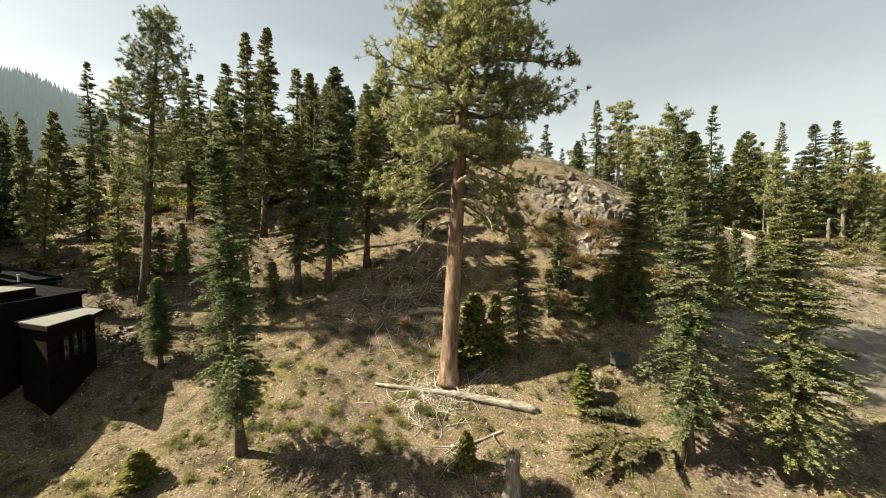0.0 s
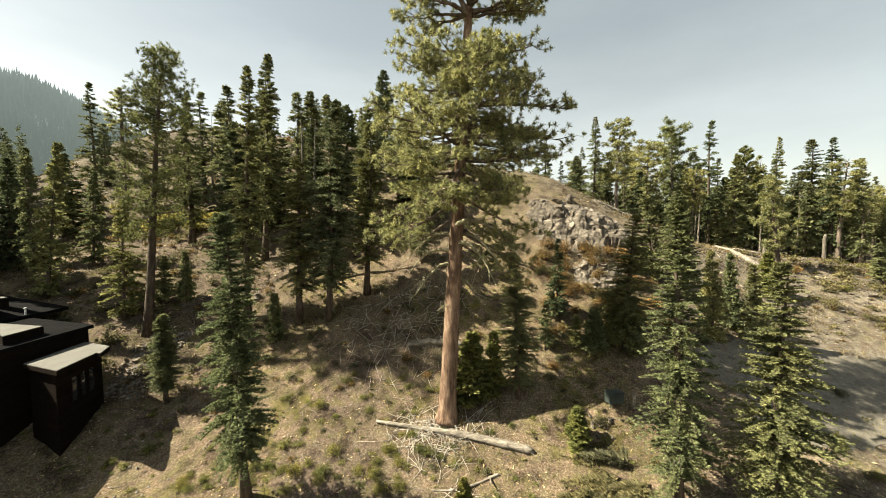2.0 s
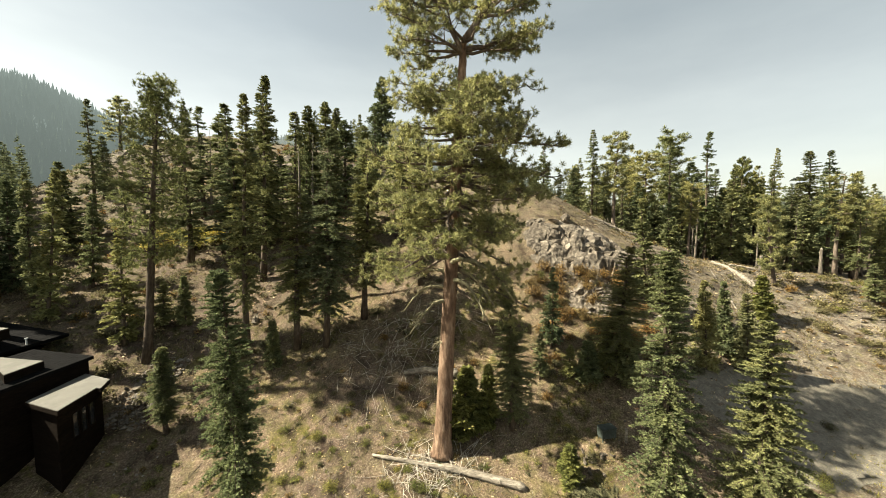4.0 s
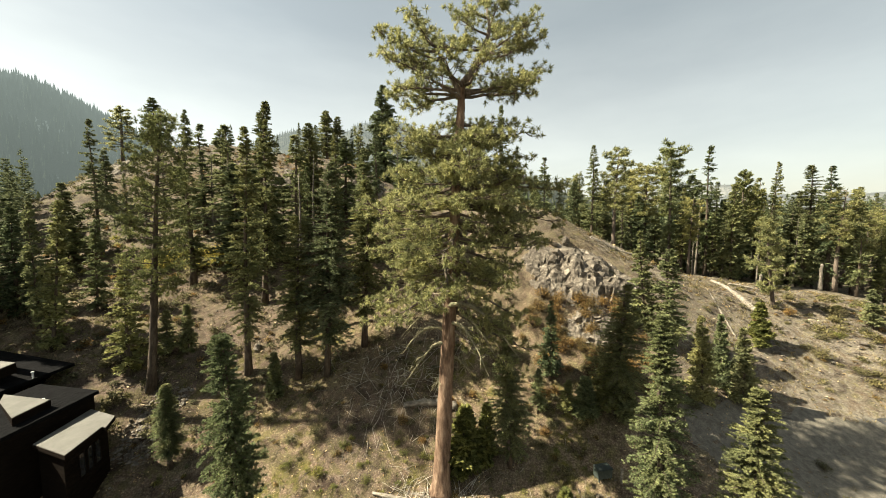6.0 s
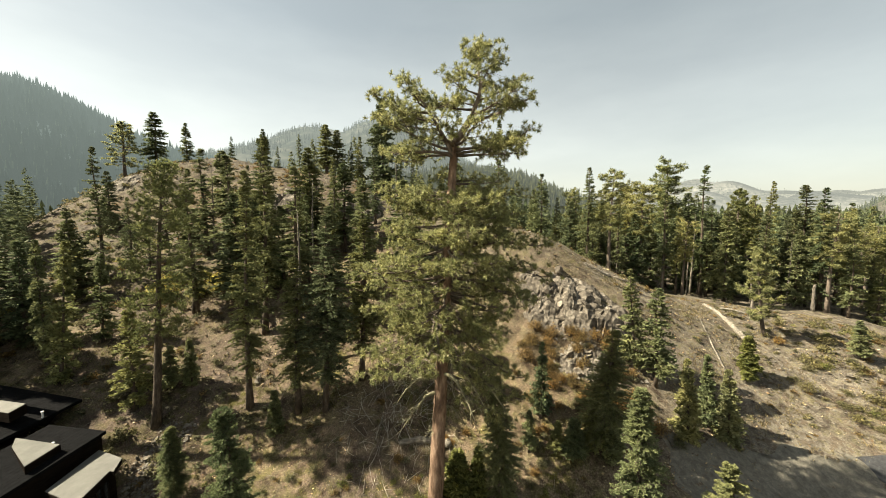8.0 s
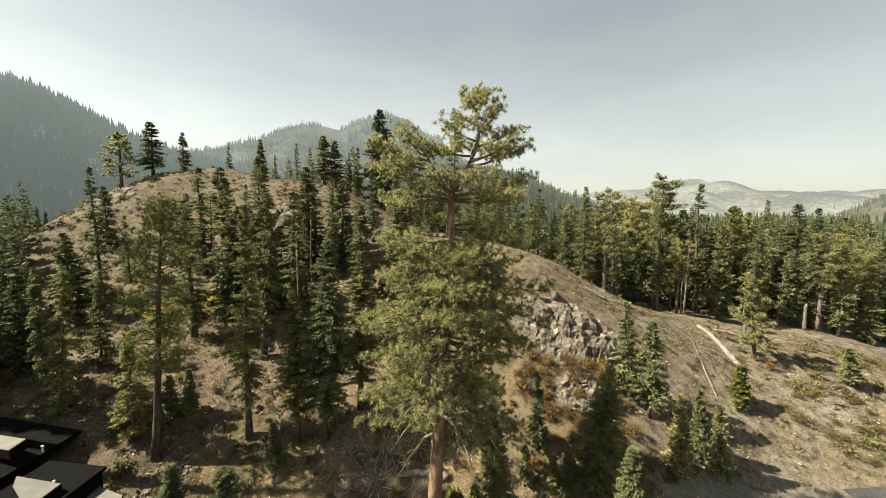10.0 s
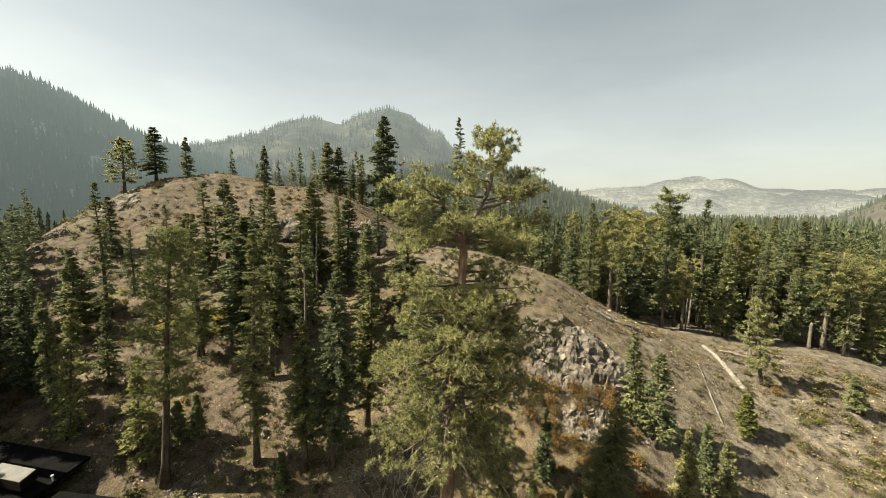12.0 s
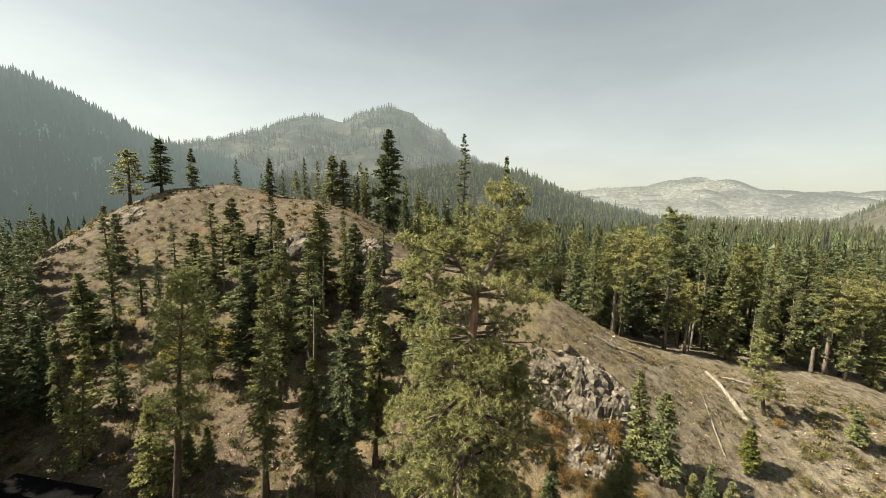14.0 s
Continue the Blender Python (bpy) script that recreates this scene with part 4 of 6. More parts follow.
plant("mid_c", -13.48, 50.00, 12.7, 2.77)
plant("slim_c", -46.55, 47.00, 18.8, 2.34)
plant("mid_b", -23.00, 43.00, 12.2, 3.04)
plant("slim_a", -28.75, 40.00, 17.0, 2.51)
plant("slim_b", -26.65, 44.00, 17.5, 2.75)
plant("mid_b", -24.77, 42.00, 13.3, 2.96)
plant("mid_c", -50.95, 48.00, 7.1, 2.72)
plant("mid_a", -47.78, 44.00, 11.5, 2.24)
plant("slim_b", -16.77, 41.00, 16.9, 2.53)
plant("mid_c", -8.96, 42.00, 13.2, 2.34)
plant("mid_a", -4.24, 44.00, 11.1, 3.6)
plant("mid_b", -2.26, 40.00, 7.6, 3.31)


# ---- the great ponderosa ----
def great_pine(x, y):
    rng = np.random.default_rng(77)
    z = float(rough_ground(x, y)) - 0.15
    ob = thing("ponderosa_pine", "towering old ponderosa pine with orange-brown plated bark", "tree", Matrix.Translation((x, y, z)))
    zs = np.array([0, 0.3, 1.0, 2.5, 5, 8, 11, 14, 17, 20, 23, 25.5, 27.2])
    ax = np.stack([1.45 * (zs / 27) ** 1.1, 1.6 * (zs / 27) ** 1.3, zs], -1)
    rad = np.array([0.82, 0.68, 0.58, 0.53, 0.50, 0.47, 0.44, 0.41, 0.38, 0.34, 0.30, 0.26, 0.17])
    # bark: finer rings with plates and furrows standing proud
    zf = np.concatenate([np.arange(0, 27.2, 0.22), [27.2]])
    axf = np.stack([np.interp(zf, zs, ax[:, c]) for c in range(3)], -1)
    v, f = tube(axf, np.interp(zf, zs, rad), 22, rng, 0.05)
    part("trunk", mesh_from("great_trunk", v, f, BARK_PINE, True), None, ob, "orange-brown plated bark")

    def on_axis(h):
        return np.array([np.interp(h, zs, ax[:, c]) for c in range(3)])

    ends, ways, pieces = [], [], []

    def limb(h, az, lift, ln, twigs, curl=0.2, at=None, thick=None):
        a, b, c = padded_limb(on_axis(h) if at is None else np.array(at), radians(az), lift, ln, thick or (0.035 + 0.020 * ln), rng, twigs, curl)
        v, f = joined(a)
        part("limb", mesh_from("limb", v, f, BARK_GREY, True), None, ob)
        ends.extend(b)
        ways.extend(c)

    # the body of the crown: full boughs that sag at the sides, higher towards the clearing
    n = 74
    for k in range(n):
        h = 14.6 + 8.6 * ((k + rng.uniform(0, 1)) / n)
        s = (h - 14.6) / 8.6
        az = k * 137.5 + rng.uniform(-25, 25)
        west = -math.cos(radians(az))
        ln = (4.7 + 0.5 * west) * (0.86 + 0.26 * math.sin(math.pi * (0.1 + 0.75 * s))) * (1 - 0.22 * s ** 3) * rng.uniform(0.6, 1.08)
        limb(h, az, -0.34 + 0.40 * s + rng.normal(0, 0.10), ln, 8, 0.20)
    # long boughs reaching out to the east, drooping at their ends
    limb(20.2, -6, 0.02, 6.6, 12, -0.10, thick=0.16)
    limb(19.0, 6, -0.10, 6.2, 11, -0.14, thick=0.14)
    limb(18.0, -18, -0.20, 5.4, 10, -0.10, thick=0.12)
    # hanging boughs low at both sides
    for h, az, ln in ((14.2, 200, 4.6), (14.8, 168, 5.0), (15.6, 186, 5.0), (14.6, -12, 4.6), (13.4, 14, 4.2), (13.8, -35, 3.8), (12.6, 30, 3.8), (11.6, 8, 3.0), (13.2, 150, 3.8), (12.4, -8, 4.8), (11.2, -20, 4.0)):
        limb(h, az, -0.60, ln, 8, 0.15)
    # thin growth behind the bare neck of the trunk
    for h, az, ln in ((23.6, 35, 3.6), (24.3, 15, 3.2), (23.9, 70, 3.0), (24.8, 110, 2.4), (23.3, 170, 4.2), (23.5, 195, 4.0), (23.3, -12, 4.2), (23.8, 145, 3.4), (23.0, 230, 3.0), (23.0, 310, 3.2), (24.6, 50, 3.0)):
        limb(h, az, 0.0, ln, 5, 0.15)
    # the broad open top: a forked limb to the west, long level limbs to the east, and a crooked leader
    for h, az, lift, ln, subs, curl in ((26.3, 178, 0.10, 5.4, 12, -0.15), (26.1, 205, 0.02, 5.0, 10, -0.22), (26.2, 152, 0.05, 4.8, 10, -0.2), (26.5, 190, 0.30, 5.8, 12, 0.1),
                                        (26.5, 5, 0.20, 6.0, 13, 0.12), (26.3, -18, 0.06, 5.2, 11, 0.0), (26.6, 28, 0.16, 5.2, 11, 0.1), (26.2, 8, -0.02, 4.8, 10, 0.05),
                                        (26.8, 250, 0.25, 3.6, 8, 0.2), (26.8, 95, 0.25, 3.6, 8, 0.2), (26.9, 300, 0.2, 3.8, 8, 0.2)):
        limb(h, az, lift, ln * 0.82, subs, curl, thick=0.12)
    u = np.linspace(0, 1, 9)
    lead = on_axis(27.0) + np.stack([2.2 * np.clip(u * 1.7, 0, 1) - 0.4 * u + 0.2 * np.sin(u * 6), 1.0 * u, 6.4 * u], -1)
    pieces.append(tube(lead, 0.25 * (1 - u * 0.88), 8, rng, 0.1))
    for t, az, lift, ln, subs in ((0.24, 2, 0.28, 4.6, 11), (0.32, 30, 0.3, 3.8, 8), (0.30, -40, 0.25, 3.6, 8), (0.36, 172, 0.15, 3.4, 8), (0.42, 120, 0.3, 2.8, 6), (0.46, -15, 0.35, 3.0, 7),
                                  (0.52, 200, 0.3, 2.6, 6), (0.60, 70, 0.4, 2.0, 5), (0.64, -70, 0.4, 1.9, 5), (0.70, 160, 0.4, 1.8, 5), (0.76, 10, 0.45, 1.7, 5), (0.82, 250, 0.5, 1.3, 4),
                                  (0.86, 110, 0.5, 1.2, 4), (0.91, -20, 0.6, 1.0, 4), (0.95, 180, 0.7, 0.8, 3), (0.99, 60, 1.2, 0.6, 3)):
        limb(0, az, lift, ln * 0.85, subs, 0.2, at=[np.interp(t, u, lead[:, c]) for c in range(3)], thick=0.035 + 0.018 * ln)
    fork = on_axis(26.2) + np.stack([-1.7 * u, -0.3 * u, 3.0 * u], -1)
    pieces.append(tube(fork, 0.20 * (1 - u * 0.7), 7, rng, 0.1))
    for t, az, lift, ln, subs in ((0.55, 172, 0.12, 3.6, 8), (0.70, 215, 0.1, 3.4, 8), (0.80, 140, 0.15, 3.2, 8), (0.90, 185, 0.22, 4.0, 10), (0.98, 20, 0.3, 2.2, 5), (0.99, 240, 0.4, 2.4, 6), (1.0, 100, 0.6, 2.0, 5), (1.0, 160, 1.2, 1.7, 5)):
        limb(0, az, lift, ln * 0.85, subs, 0.15, at=[np.interp(t, u, fork[:, c]) for c in range(3)], thick=0.035 + 0.016 * ln)
    for v, f in pieces:
        part("leader", mesh_from("leader", v, f, BARK_GREY, True), None, ob, "crooked upper trunk")
    v, f = tufts(np.array(ends), np.array(ways), 0.35, 46, rng, 0.68)
    part("crown", mesh_from("great_crown", v, f, PINE), None, ob, "olive green tufts of long needles")
    # dead lower boughs, bleached and hung with lichen
    for h, az, lift, ln in ((12.6, -28, -0.10, 4.6), (11.4, -52, -0.25, 3.4), (10.8, 192, -0.05, 3.0), (10.0, 208, -0.20, 2.8), (11.8, 168, 0.0, 3.0), (9.2, 20, -0.5, 1.6), (7.6, 175, -0.3, 0.8), (12.0, 330, -0.3, 3.2)):
        a, tips, ways2 = pine_limb(on_axis(h), radians(az), lift, ln, 0.095 + 0.02 * ln, rng, 12, -1.0)
        for p, w in zip(tips[::2], ways2[::2]):
            q = unit(w + rng.normal(0, 0.5, 3) + [0, 0, -0.5])
            e = rng.uniform(0.25, 0.7)
            a.append(tube([p, p + q * e * 0.5, p + q * e + [0, 0, -0.12]], [0.022, 0.016, 0.006], 3))
        v, f = joined(a)
        part("dead_bough", mesh_from("dead_bough", v, f, LICHEN, True), None, ob, "bleached dead bough hung with pale lichen")
    return ob


great_pine(0.35, 21.7)

# ---- the woods beyond the clearing ----
def wood(count, x0, x1, y0, y1, lo, hi, kinds, seed, gap, clear):
    rng = random.Random(seed)
    done = []
    tries = 0
    while len(done) < count and tries < count * 40:
        tries += 1
        x, y = rng.uniform(x0, x1), rng.uniform(y0, y1)
        if clear(x, y) or any((x - a) ** 2 + (y - b) ** 2 < gap * gap for a, b in done):
            continue
        done.append((x, y))
        plant(rng.choice(kinds), x, y, rng.uniform(lo, hi))


def ridge_line(x):
    """How far off the bare ridge's back lies, from the dome down to the meadow."""
    return np.interp(x, [-90, -46, -15, 0, 19, 30, 36], [92, 92, 74, 66, 54, 52, 52])


TALL = ["far_a", "far_b", "far_c", "far_d", "far_a", "far_c"]
# the valley wood past the log meadow
wood(44, 22, 92, 50, 66, 10, 18, ["slim_a", "slim_b", "slim_c", "slim_d", "stout", "pine_b"], 115, 2.6, lambda x, y: y < max(52, ridge_line(x) + 1))
wood(60, 20, 100, 62, 86, 11, 19, TALL + ["far_b", "pine_b"], 101, 2.8, lambda x, y: y < max(52, ridge_line(x) + 1))
wood(16, 62, 96, 40, 54, 9, 15, TALL, 108, 4.0, lambda x, y: y < 62 - 0.25 * x)
# unseen tall pine past the house, added so its shadow reaches the clearing
plant("pine_e", -40.5, 26.6, 40.0, 2.9, 0.0, "unseen tall pine with a bare lower trunk, added for its shadow")
# unseen shade trees past the house, added to darken the slope beside it
wood(46, -64, -24, 8, 44, 15, 21, TALL, 113, 2.8, lambda x, y: x > -1.28 * y - 5 or (x > -47 and 12 < y < 29) or (x > -36 and y < 15))
wood(22, -74, -50, 12, 46, 14, 20, TALL, 116, 3.2, lambda x, y: x > -1.38 * y - 8)
# conifers whose tops stand over the ridge's back
wood(16, -42, 18, 78, 100, 9, 14, ["slim_a", "slim_b", "slim_c", "slim_d", "stout"], 117, 2.6, lambda x, y: y < ridge_line(x) + 7)
wood(9, -66, -38, 97, 110, 7, 10, TALL, 118, 3.0, lambda x, y: False)
# trees up the shaded flank
wood(15, -50, -9, 44, 61, 9, 14, ["slim_a", "slim_a", "slim_c", "slim_c", "slim_d"], 106, 3.6, lambda x, y: (-37 < x < -27 and 40 < y < 49) or y > 62 + 0.1 * x or (x < -38 and 38 < y < 46))
for x, y, h in ((47, 62, 13), (49.5, 61, 11), (33, 66, 12), (30, 70, 13), (64, 63, 10), (27, 62, 9), (36, 55, 10), (41, 56.5, 9), (52, 57, 9), (57, 56, 11), (44, 60, 14), (30, 58, 8), (-34, 52, 13), (-29, 57, 12), (-17, 47, 12), (-9, 72, 11)):
    plant("snag", x, y, h)


def closed_wood(name, label, count, x0, x1, y0, y1, seed, keep):
    """A far wood, its trees past counting."""
    rng = np.random.default_rng(seed)
    x, y = rng.uniform(x0, x1, count), rng.uniform(y0, y1, count)
    k = keep(x, y)
    x, y = x[k], y[k]
    h = 14.0 * np.exp(np.clip(rng.normal(0, 0.2, len(x)), -0.4, 0.32))
    v, f = conifers(np.stack([x, y, ground(x, y) - 0.2], -1), h, h * rng.uniform(0.12, 0.19, len(x)), 11, 8, rng)
    tagged(new(name, mesh_from(name, v, f, FIR_DARK)), label, "forest", kind="stuff")


def dense_wood(label, count, x0, x1, y0, y1, lo, hi, seed, keep, needles=FIR_DARK):
    """A closed wood at middle distance: every tree a crown of sprays, too many to count."""
    rng = np.random.default_rng(seed)
    shapes = []
    for key in ("far_a", "far_b", "far_c", "far_d"):
        me = FOREST[key][1]
        v = np.zeros(len(me.vertices) * 3, dtype=np.float32)
        me.vertices.foreach_get("co", v)
        shapes.append(v.reshape(-1, 4, 3)[::9])
    out, done, tries = [], [], 0
    while len(done) < count and tries < count * 30:
        tries += 1
        x, y = rng.uniform(x0, x1), rng.uniform(y0, y1)
        if not keep(x, y) or any((x - p) ** 2 + (y - q) ** 2 < 4.4 for p, q in done):
            continue
        done.append((x, y))
        h, a = rng.uniform(lo, hi) / 20.0, rng.uniform(0, 6.28)
        s = shapes[rng.integers(0, 4)]
        mid = s.mean(1, keepdims=True)
        s = mid + (s - mid) * 2.5
        c, d, w = math.cos(a), math.sin(a), h * rng.uniform(0.95, 1.35)
        s = np.stack([(s[..., 0] * c - s[..., 1] * d) * w, (s[..., 0] * d + s[..., 1] * c) * w, s[..., 2] * h], -1) + [x, y, float(ground(x, y)) - 0.1]
        i = np.arange(len(s))[:, None] * 4
        out.append((s.reshape(-1, 3), np.concatenate([i + [0, 1, 2], i + [0, 2, 3]])))
    tagged(new("dense_wood", mesh_from("dense_wood", *joined(out), needles)), label, "forest", kind="stuff")


dense_wood("closed dark conifer wood on the dome's far flank", 280, -130, -48, 26, 112, 8, 12.5, 120, lambda x, y: x < -1.12 * y - 4 and x * x + y * y > 2900, FIR_DARK)
dense_wood("conifers standing behind the ridge's back", 60, -48, 28, 76, 118, 11, 17, 121, lambda x, y: y > ridge_line(x) + 14)
dense_wood("closed conifer wood past the meadow", 90, 18, 130, 84, 118, 11, 18, 122, lambda x, y: y > ridge_line(x) + 4)
closed_wood("far_wood", "closed conifer wood far beyond the meadow", 620, -10, 220, 116, 240, 110, lambda x, y: y > 90)
closed_wood("far_wood", "closed dark conifer wood far past the dome", 800, -260, -90, 70, 240, 111, lambda x, y: (x < -1.0 * y) & (x * x + y * y > 22000))
closed_wood("far_wood", "conifers far behind the dome's back", 260, -110, 10, 122, 230, 114, lambda x, y: y > 100)


# ---- shrubs ----
def shrub_mesh(name, high, wide, count, leaf, material, seed):
    rng = np.random.default_rng(seed)
    pieces = []
    tips = []
    for _ in range(int(count / 30)):
        a, e = rng.uniform(0, 6.28), rng.uniform(0.35, 1.4)
        t = np.array([math.cos(a) * math.cos(e) * wide, math.sin(a) * math.cos(e) * wide, math.sin(e) * high]) * rng.uniform(0.55, 1.0)
        pieces.append(tube([[0, 0, -0.05], t * 0.5 + rng.normal(0, 0.06, 3), t], [0.02, 0.012, 0.004], 3))
        tips.append(t)
    tips = np.array(tips)
    b = tips[rng.integers(0, len(tips), count)] * rng.uniform(0.5, 1.0, (count, 1)) + rng.normal(0, 0.09 * wide + 0.03, (count, 3))
    b[:, 2] = np.abs(b[:, 2])
    ln = leaf * rng.uniform(0.6, 1.3, count)
    lv = leaves(b, rng.normal(0, 1, (count, 3)) + [0, 0, 0.5], ln, ln * 0.55, rng)
    return mesh_from(name + "_stems", *joined(pieces), BARK, True), mesh_from(name + "_leaves", *lv, material)


SHRUBS = {"russet": shrub_mesh("russet", 0.9, 0.8, 1100, 0.085, SHRUB_BROWN, 61), "yellow": shrub_mesh("yellow", 1.3, 0.9, 1100, 0.11, SHRUB_YELLOW, 62),
          "green": shrub_mesh("green", 0.7, 0.8, 1000, 0.075, YOUNG, 63), "olive": shrub_mesh("olive", 0.8, 0.8, 1000, 0.08, SAGE, 64)}
SHRUB_WORDS = {"russet": "low russet-brown shrub on the dry slope", "yellow": "yellow-green leafy shrub turning in autumn", "green": "low yellowish green shrub on dry soil", "olive": "low dark olive shrub on the slope"}


def shrub(kind, x, y, k):
    m = Matrix.Translation((x, y, float(rough_ground(x, y)) - 0.04)) @ Matrix.Rotation(chance.uniform(0, 6.28), 4, "Z") @ Matrix.Diagonal((k, k, k * chance.uniform(0.75, 1.1), 1))
    ob = thing("shrub", SHRUB_WORDS[kind], "shrub", m, "shrubs")
    part("stem", SHRUBS[kind][0], None, ob)
    part("foliage", SHRUBS[kind][1], None, ob)


def shrubs(kind, count, x0, x1, y0, y1, lo, hi, seed):
    rng = random.Random(seed)
    for _ in range(count):
        shrub(kind, rng.uniform(x0, x1), rng.uniform(y0, y1), rng.uniform(lo, hi))


def undergrowth(kind, count, x0, x1, y0, y1, lo, hi, seed, label):
    """Bushes past counting, on a stretch of slope."""
    rng = np.random.default_rng(seed)
    me = SHRUBS[kind][1]
    v = np.zeros(len(me.vertices) * 3, dtype=np.float32)
    me.vertices.foreach_get("co", v)
    shape = v.reshape(-1, 4, 3)
    out = []
    for _ in range(count):
        x, y, k, a = rng.uniform(x0, x1), rng.uniform(y0, y1), rng.uniform(lo, hi), rng.uniform(0, 6.28)
        q = shape[rng.choice(len(shape), 170, replace=False)]
        mid = q.mean(1, keepdims=True)
        q = mid + (q - mid) * 2.2
        c, d = math.cos(a) * k, math.sin(a) * k
        q = np.stack([q[..., 0] * c - q[..., 1] * d, q[..., 0] * d + q[..., 1] * c, q[..., 2] * k * rng.uniform(0.6, 1.0)], -1) + [x, y, float(rough_ground(x, y)) - 0.03]
        i = np.arange(len(q))[:, None] * 4
        out.append((q.reshape(-1, 3), np.concatenate([i + [0, 1, 2], i + [0, 2, 3]])))
    tagged(new("undergrowth", mesh_from("undergrowth", *joined(out), me.materials[0])), label, "bushes", kind="stuff")


shrubs("russet", 64, 8.5, 19.0, 26.5, 34.0, 0.8, 1.6, 1)
shrubs("olive", 14, 9.0, 20.0, 25.5, 33.0, 0.6, 1.2, 31)
shrubs("russet", 7, 38, 52, 30, 40, 0.6, 1.2, 2)
shrubs("olive", 30, 34, 56, 28, 44, 0.6, 1.5, 8)
shrubs("yellow", 26, -37, -23, 42, 48, 1.3, 2.3, 4)
shrubs("green", 26, -12, 2, 17.5, 25, 0.4, 0.9, 6)
shrubs("green", 14, -20, -10, 14, 24, 0.4, 0.9, 7)
shrubs("russet", 14, -8, 8, 24, 31, 0.4, 0.9, 10)
shrubs("olive", 14, 8, 26, 13, 22, 0.4, 0.9, 11)
shrubs("green", 14, 20, 34, 11, 18, 0.5, 0.9, 12)
shrubs("olive", 14, -20, -4, 25, 33, 0.4, 0.9, 34)
shrubs("green", 14, -14, -2, 17, 23, 0.5, 1.0, 38)
shrubs("olive", 10, 7, 15, 23.5, 27, 0.6, 1.2, 39)
undergrowth("olive", 150, -58, -22, 25, 44, 0.6, 1.5, 41, "dark olive bushes in the shade of the slope")
undergrowth("russet", 60, -60, -24, 28, 58, 0.5, 1.2, 42, "russet bushes on the slope")
undergrowth("russet", 70, -64, -14, 60, 90, 0.5, 1.3, 43, "russet bushes over the dome")
undergrowth("olive", 60, -82, -56, 58, 82, 0.8, 1.7, 44, "olive bushes on the dome's shoulder")
undergrowth("olive", 150, -80, -20, 52, 84, 0.3, 1.0, 51, "low olive bushes over the dome")
undergrowth("russet", 150, -70, -6, 52, 86, 0.3, 0.9, 52, "low russet heath over the dome")
undergrowth("olive", 90, -84, -46, 44, 66, 0.7, 1.7, 53, "dark bushes on the dome's shaded flank")
undergrowth("olive", 130, -50, -12, 24, 46, 0.4, 1.2, 54, "dark bushes among the trees of the slope")
undergrowth("russet", 70, -44, -6, 24, 44, 0.3, 0.8, 55, "dead brown bushes among the trees of the slope")
undergrowth("olive", 110, 21, 58, 27, 49, 0.25, 0.8, 56, "low grey-green bushes over the meadow")
undergrowth("russet", 90, 20, 58, 27, 49, 0.2, 0.6, 57, "low dead brown growth over the meadow")
undergrowth("green", 170, -23, 9, 10.5, 25, 0.2, 0.55, 58, "low olive mats of growth on the clearing")
undergrowth("olive", 60, -23, 20, 10.5, 26, 0.2, 0.5, 59, "dark low growth on the clearing's soil")
undergrowth("olive", 46, 38, 58, 27, 46, 0.7, 1.5, 60, "dark grey-green bushes on the stony meadow")
undergrowth("green", 60, 40, 58, 27, 44, 0.4, 1.0, 61, "olive bushes on the meadow's lower slope")
undergrowth("yellow", 30, -62, -44, 40, 56, 0.7, 1.4, 45, "yellowing bushes on the far slope")
undergrowth("olive", 90, -22, 8, 25, 36, 0.3, 0.9, 46, "dark low bushes on the shaded forest floor")
undergrowth("russet", 60, -16, 34, 38, 62, 0.3, 0.8, 47, "dry low bushes on the ridge")
undergrowth("olive", 60, 24, 58, 28, 48, 0.3, 0.9, 48, "low dry bushes on the meadow")
undergrowth("green", 70, -24, 14, 11, 25, 0.25, 0.6, 49, "low yellow-green growth on the clearing")
undergrowth("russet", 60, -20, 20, 12, 26, 0.2, 0.5, 50, "low dead brown growth on the clearing")


# ---- rocks ----
def rock_mesh(name, seed, sharp):
    rng = np.random.default_rng(seed)
    bm = bmesh.new()
    bmesh.ops.create_icosphere(bm, subdivisions=2, radius=0.5)
    cuts = [(Vector(unit(rng.normal(size=3))), rng.uniform(0.14, 0.36)) for _ in range(sharp)]
    for v in bm.verts:
        for nrm, d in cuts:
            over = v.co.dot(nrm) - d
            if over > 0:
                v.co -= nrm * over
        v.co += Vector(rng.normal(0, 0.018, 3))
    me = bpy.data.meshes.new(name)
    bm.to_mesh(me)
    bm.free()
    me.materials.append(ROCK)
    return me


ROCKS = [rock_mesh("rock_shape", 200 + s, 8) for s in range(7)]


def outcrop(label, count, x, y, rx, ry, lo, hi, seed, squash=0.8, sink=0.25):
    rng = random.Random(seed)
    ob = thing("rock_outcrop", label, "rock", Matrix.Translation((x, y, float(ground(x, y)))), "rocks")
    for _ in range(count):
        a, r = rng.uniform(0, 6.28), rng.uniform(0, 1) ** 0.6
        px, py = x + rx * r * math.cos(a), y + ry * r * math.sin(a)
        k = rng.uniform(lo, hi) * (1.15 - 0.6 * r)
        rock = part("rock", rng.choice(ROCKS), None, ob)
        rock.matrix_local = Matrix.Translation((px - x, py - y, float(rough_ground(px, py)) - float(ground(x, y)) + k * (0.5 - sink) * squash)) @ pose(0, 0, 0, rng.uniform(-25, 25), rng.uniform(-25, 25), rng.uniform(0, 360)) @ Matrix.Diagonal((k * rng.uniform(0.8, 1.4), k, k * squash * rng.uniform(0.8, 1.3), 1))


